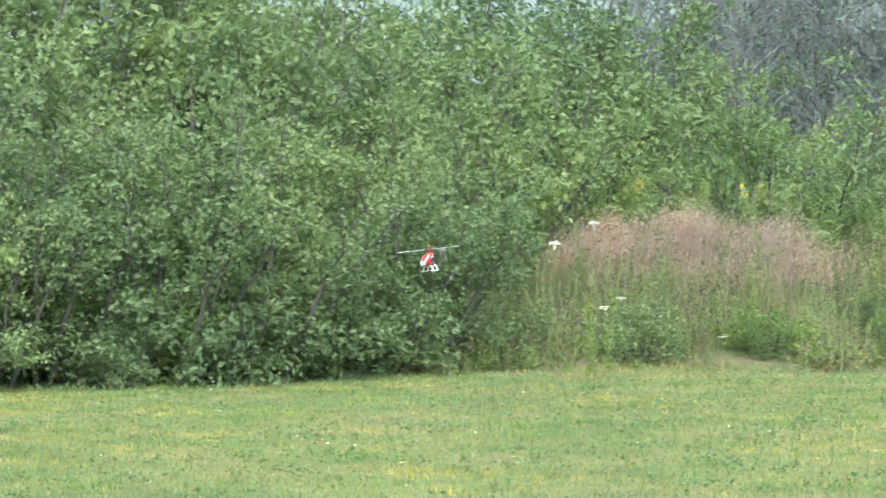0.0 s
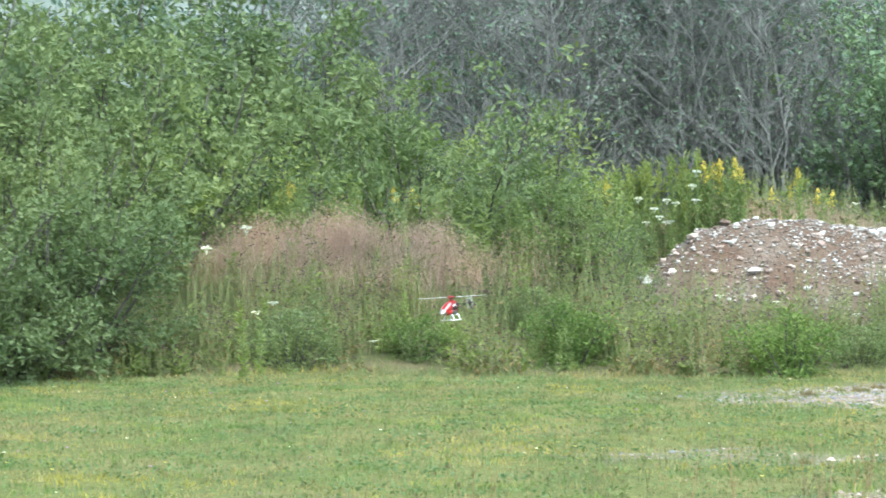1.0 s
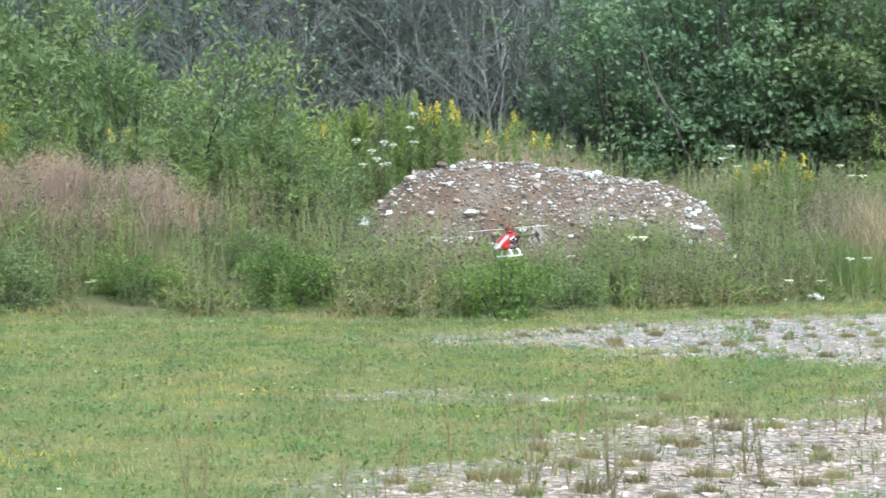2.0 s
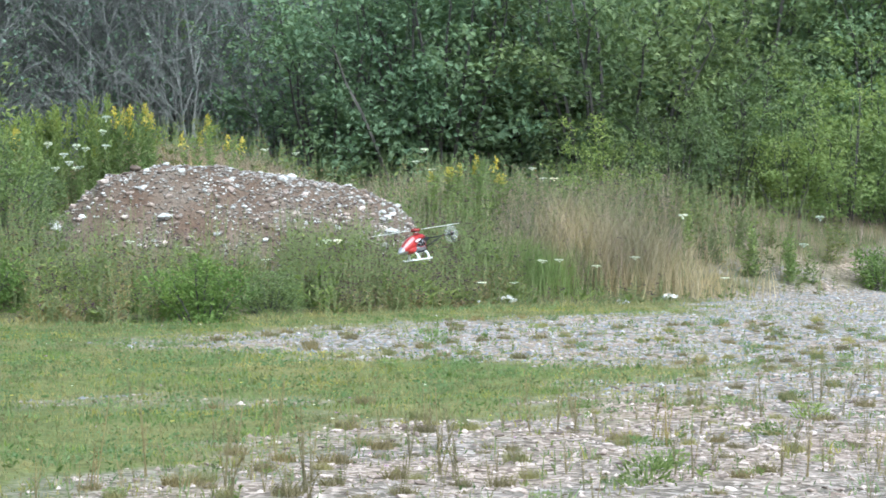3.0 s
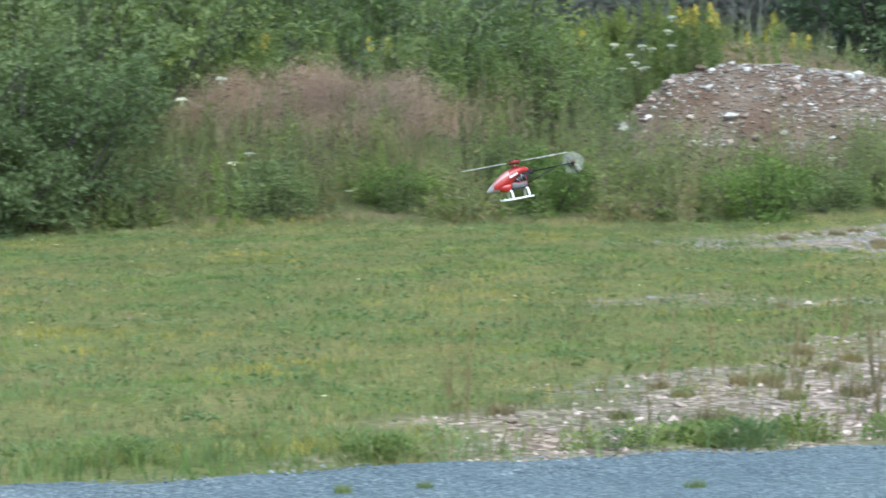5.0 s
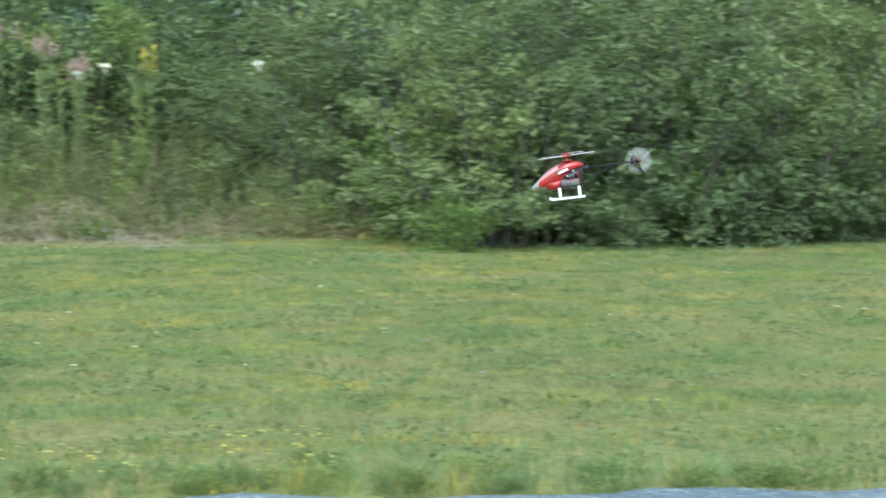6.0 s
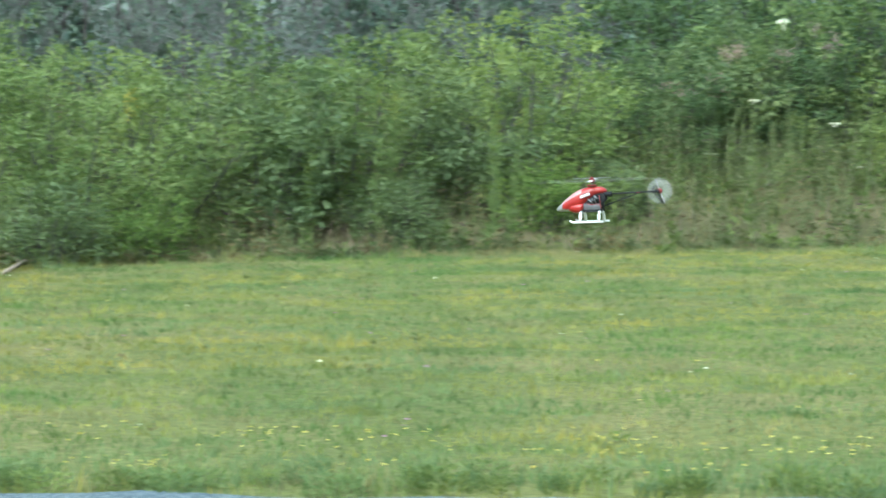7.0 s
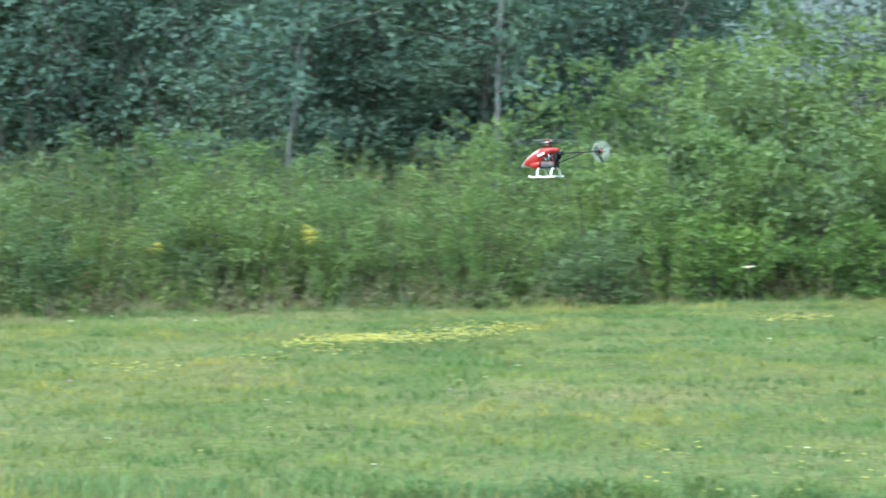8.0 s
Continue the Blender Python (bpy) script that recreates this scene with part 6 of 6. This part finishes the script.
def build_helicopter():
    """Nose along +x, z up; the origin is at the foot of the rotor mast on top of the canopy."""
    heli = new("model_helicopter")
    tagged(heli, "red and white radio-controlled helicopter hovering over the turf", "model helicopter")
    # canopy
    hull = [(0.214, -0.129, 0.005, 0.005), (0.206, -0.127, 0.016, 0.011), (0.19, -0.121, 0.028, 0.019), (0.172, -0.113, 0.036, 0.027), (0.155, -0.105, 0.042, 0.035), (0.135, -0.098, 0.046, 0.043), (0.115, -0.090, 0.048, 0.050),
            (0.095, -0.082, 0.049, 0.054), (0.075, -0.073, 0.048, 0.055), (0.055, -0.063, 0.046, 0.051), (0.035, -0.052, 0.043, 0.046), (0.015, -0.042, 0.039, 0.039), (-0.005, -0.034, 0.036, 0.032),
            (-0.03, -0.027, 0.031, 0.025), (-0.055, -0.025, 0.026, 0.020), (-0.075, -0.027, 0.018, 0.014), (-0.086, -0.030, 0.009, 0.007)]
    bm = loft(hull, 28, 2.3)
    for f in bm.faces:
        c = f.calc_center_median()
        zc, hh = (float(np.interp(-c.x, [-q[0] for q in hull], [q[k] for q in hull])) for k in (1, 3))
        # white flash, widened and tinted pink to paint in the canopy's upper sheen
        flash = 0.40 < (c.z - zc) / hh < 0.88 and 0.05 < c.x
        f.material_index = 2 if c.x > 0.165 or (c.x > 0.12 and c.z < -0.125) else (1 if flash else 0)
    part("canopy", bm, [M_RED, M_FLASH_SHEEN, M_SILVER], heli, "glossy red canopy with a white flash, painted-on sheen and silver nose")
    for s in (1, -1):
        y = s * 0.0475
        patch = part("side_panel", slab([(0.068, -0.050), (0.006, -0.030), (-0.004, -0.050), (0.056, -0.072)], y - 0.0015, y + 0.0015), M_MAROON, heli, "dark red patch with white bars on the canopy side", False)
        for k in range(5):
            x0 = 0.056 - 0.0115 * k
            z0 = -0.066 + 0.0040 * k
            part("bar", slab([(x0, z0), (x0 - 0.0088, z0 + 0.003), (x0 - 0.0052, z0 + 0.0165), (x0 + 0.0036, z0 + 0.0135)], y + s * 0.0008, y + s * 0.0030), M_WHITE, patch, "white bar", False)
        part("frame_side", slab([(0.06, -0.05), (-0.075, -0.04), (-0.085, -0.075), (-0.06, -0.1), (-0.065, -0.145), (0.05, -0.148), (0.075, -0.11)], s * 0.026 - 0.0015, s * 0.026 + 0.0015), M_BLACK, heli, "black carbon side frame", False)
    part("chin", loft([(0.143, -0.121, 0.022, 0.010), (0.132, -0.120, 0.040, 0.020), (0.112, -0.121, 0.0485, 0.029), (0.09, -0.122, 0.0505, 0.031), (0.07, -0.121, 0.050, 0.029), (0.054, -0.115, 0.047, 0.022), (0.046, -0.108, 0.040, 0.012)], 22, 2.5), M_RED, heli, "red lower cowl of the canopy")
    part("mechanics", box(-0.065, 0.06, -0.022, 0.022, -0.135, -0.05), M_BLACK, heli, "dark gears and servos")
    part("motor", rod([(0.05, 0.0, -0.116), (0.045, 0.0, -0.116), (-0.055, 0.0, -0.116), (-0.06, 0.0, -0.116)], [0.024, 0.033, 0.033, 0.024], 16), M_MOTOR, heli, "bare aluminium motor can")
    for s in (1, -1):
        part("servo", box(-0.055, -0.025, s * 0.03 - 0.008, s * 0.03 + 0.008, -0.095, -0.062), M_BLACK, heli)
        part("servo_arm", rod([(-0.04, s * 0.041, -0.07), (-0.02, s * 0.041, -0.05)], 0.003, 6), M_METAL, heli)
        part("gear", rod([(-0.005, s * 0.028, -0.085), (-0.005, s * 0.034, -0.085)], 0.016, 16), M_DARKGEAR, heli, "dark gear wheel")
        for q, (a, b) in enumerate((((-0.02, -0.055), (-0.03, -0.10)), ((0.02, -0.07), (-0.012, -0.098)), ((-0.05, -0.052), (-0.058, -0.13)))):
            part("link_rod", rod([(a[0], s * 0.036, a[1]), (b[0], s * 0.037, b[1])], 0.0022, 5), M_METAL if q < 2 else M_RED, heli)
        part("wire", rod([(0.03, s * 0.03, -0.095), (0.0, s * 0.036, -0.105), (-0.03, s * 0.034, -0.1), (-0.06, s * 0.028, -0.115)], 0.002, 5), M_RED, heli)
    part("boom_mount", box(-0.115, -0.07, -0.016, 0.016, -0.062, -0.034), M_BLACK, heli)
    part("tail_boom", rod([(-0.08, 0, -0.048), (-0.385, 0, -0.040)], 0.0045, 10), M_BLACK, heli, "thin black tail boom")
    for s in (1, -1):
        part("boom_support", rod([(-0.055, s * 0.022, -0.12), (-0.27, s * 0.006, -0.048)], 0.0024, 6), M_BLACK, heli)
    fin = part("tail_fin", rod([(-0.352, -0.010, -0.034), (-0.374, -0.010, -0.004), (-0.381, -0.010, -0.038), (-0.418, -0.010, -0.116)], [0.0036, 0.003, 0.0036, 0.0026], 6), M_BLACK, heli, "open forked black tail fin")
    part("fin_strut", rod([(-0.352, -0.010, -0.034), (-0.372, -0.010, -0.062), (-0.418, -0.010, -0.116)], [0.0036, 0.003, 0.0026], 6), M_BLACK, fin)
    part("stabiliser", box(-0.285, -0.268, -0.03, 0.03, -0.0455, -0.0430, 0.001), M_REDHUB, heli)
    part("tail_gearbox", box(-0.398, -0.372, -0.008, 0.010, -0.049, -0.031), M_BLACK, heli)
    # landing gear
    part("skid", rod([(0.122, 0.062, -0.192), (0.112, 0.062, -0.200), (0.095, 0.062, -0.203), (-0.078, 0.062, -0.203)], 0.0055, 8), M_WHITE, heli, "white skid tube")
    part("skid", rod([(0.122, -0.062, -0.192), (0.112, -0.062, -0.200), (0.095, -0.062, -0.203), (-0.078, -0.062, -0.203)], 0.0055, 8), M_WHITE, heli, "white skid tube")
    for x in (0.062, -0.048):
        for s in (1, -1):
            part("strut", rod([(x, s * 0.016, -0.146), (x, s * 0.036, -0.149), (x, s * 0.050, -0.162), (x - 0.001, s * 0.062, -0.200)], [0.009, 0.009, 0.009, 0.0095], 8), M_WHITE, heli, "white plastic landing strut")
    # head and rotor
    part("mast", rod([(0, 0, -0.03), (0, 0, 0.04)], 0.004, 8), M_METAL, heli)
    part("swashplate", rod([(0, 0, 0.000), (0, 0, 0.010)], 0.028, 14), M_REDHUB, heli)
    for k in range(3):
        q = 2 * math.pi * k / 3 + 0.5
        part("control_link", rod([(0.024 * math.cos(q), 0.024 * math.sin(q), 0.006), (0.03 * math.cos(q), 0.03 * math.sin(q), 0.034)], 0.0018, 5), M_BLACK, heli)
    rotor = new("main_rotor")
    rotor.parent = heli
    rotor.matrix_basis = pose(0, 0, 0.031)
    part("rotor_head", box(-0.036, 0.036, -0.016, 0.016, -0.012, 0.012, 0.004), M_REDHUB, rotor, "red metal rotor head")
    part("head_cap", rod([(0, 0, 0.012), (0, 0, 0.022)], [0.012, 0.007], 10), M_REDHUB, rotor)
    for a in (0, 180):
        bm = blade_bm(0.05, 0.355, 0.030, 0.005, 'x')
        bmesh.ops.transform(bm, matrix=pose(0, 0, 0.002, 0, 0, a), verts=bm.verts)
        part("rotor_blade", bm, M_BLADE, rotor, "long grey-white rotor blade")
    bm = rod([(0, -0.11, 0.016), (0, 0.11, 0.016)], 0.0015, 6)
    part("flybar", bm, M_METAL, rotor)
    for s in (1, -1):
        part("paddle", box(-0.012, 0.012, s * 0.13 - 0.022, s * 0.13 + 0.022, 0.0145, 0.0175, 0.001), M_BLACK, rotor)
    sweep = part("blade_sweep", ring_disc(0.06, 0.35, 48, 'z'), M_SWEEP, heli, "faint blur of the turning blades")
    sweep.matrix_basis = pose(0, 0, 0.033)
    tail = new("tail_rotor")
    tail.parent = heli
    tail.matrix_basis = pose(-0.395, -0.022, -0.040)
    part("tail_hub", rod([(0, 0.012, 0), (0, -0.004, 0)], 0.013, 12), M_REDHUB, tail, "dull red tail hub")
    for a in (0, 180):
        bm = blade_bm(0.012, 0.074, 0.006, 0.002, 'z')
        bmesh.ops.transform(bm, matrix=pose(0, 0, 0, 0, a, 0), verts=bm.verts)
        part("tail_blade", bm, M_TAILBLADE, tail)
    ts = part("tail_sweep", ring_disc(0.012, 0.073, 40, 'y'), M_TAILSWEEP, heli, "pale blur of the turning tail rotor")
    ts.matrix_basis = pose(-0.395, -0.022, -0.040)
    return heli, rotor, tail


build_stones()
build_stick()
HELI, ROTOR, TAIL_ROTOR = build_helicopter()

# seconds, heading right of +y of the mast foot, height angle (both degrees), distance, nose turned towards the camera, nose-down, lean
FLIGHT = [
    (0.00, -14.09, -0.43, 30.94, 64, 3.15, 5.14),
    (0.50, -10.31, -0.74, 30.94, 60, 1.72, 2.47),
    (1.00, -6.51, -1.31, 28.78, 58, 1.59, 3.13),
    (1.50, -2.81, -1.39, 26.76, 56, 2.19, 3.95),
    (2.00, 0.47, -1.09, 24.15, 50, 2.99, 4.02),
    (2.20, 1.59, -0.89, 23.80, 47, 3.81, 4.65),
    (3.30, 5.23, -1.21, 21.71, 40, 6.88, 7.36),
    (3.50, 5.22, -1.77, 21.34, 38, 7.18, 7.86),
    (4.00, 3.91, -3.32, 19.64, 32, 6.72, 8.12),
    (4.50, 0.76, -2.63, 18.75, 27, 7.09, 6.56),
    (5.00, -4.73, -1.70, 18.20, 14, 9.29, 4.07),
    (5.20, -7.47, -1.81, 17.68, 10, 9.83, 3.58),
    (6.30, -28.10, -1.30, 15.37, -2, 5, -0.07),
    (6.50, -32.41, -1.52, 15.47, -4, 3.99, -0.26),
    (7.00, -43.49, -1.96, 16.07, -16, 2.53, -0.25),
    (7.50, -54.28, -1.23, 17.68, -22, 2.33, -0.91),
    (8.00, -63.91, -0.58, 18.89, -31, 1.5, -1.39),
]


def motions():
    rows = []
    for t, az, el, d, toward, down, lean in FLIGHT:
        a, e = radians(az), radians(el)
        x, y, z = d * math.sin(a), d * math.cos(a), EYE_H + d * math.tan(e)
        # nose to the camera's left, turned towards the camera by the given angle
        rows.append((t, pose(x, y, z, 0, 0, 180 - az + toward) @ pose(0, 0, 0, 0, down, 0) @ pose(0, 0, 0, lean, 0, 0)))
    walk(HELI, rows)
    steps = np.arange(0, 8.05, 0.1)
    walk(ROTOR, [(t, pose(0, 0, 0.031, 0, 0, ROTOR_START - float(np.interp(t, [q[0] for q in FLIGHT], [q[4] for q in FLIGHT])) + 72 * k + 77 * min(max((t - 5.2) / 1.1, 0), 1))) for k, t in enumerate(steps)])
    walk(TAIL_ROTOR, [(t, pose(-0.395, -0.022, -0.040, 0, 80 * k, 0)) for k, t in enumerate(steps)])


ROTOR_START = 10


motions()
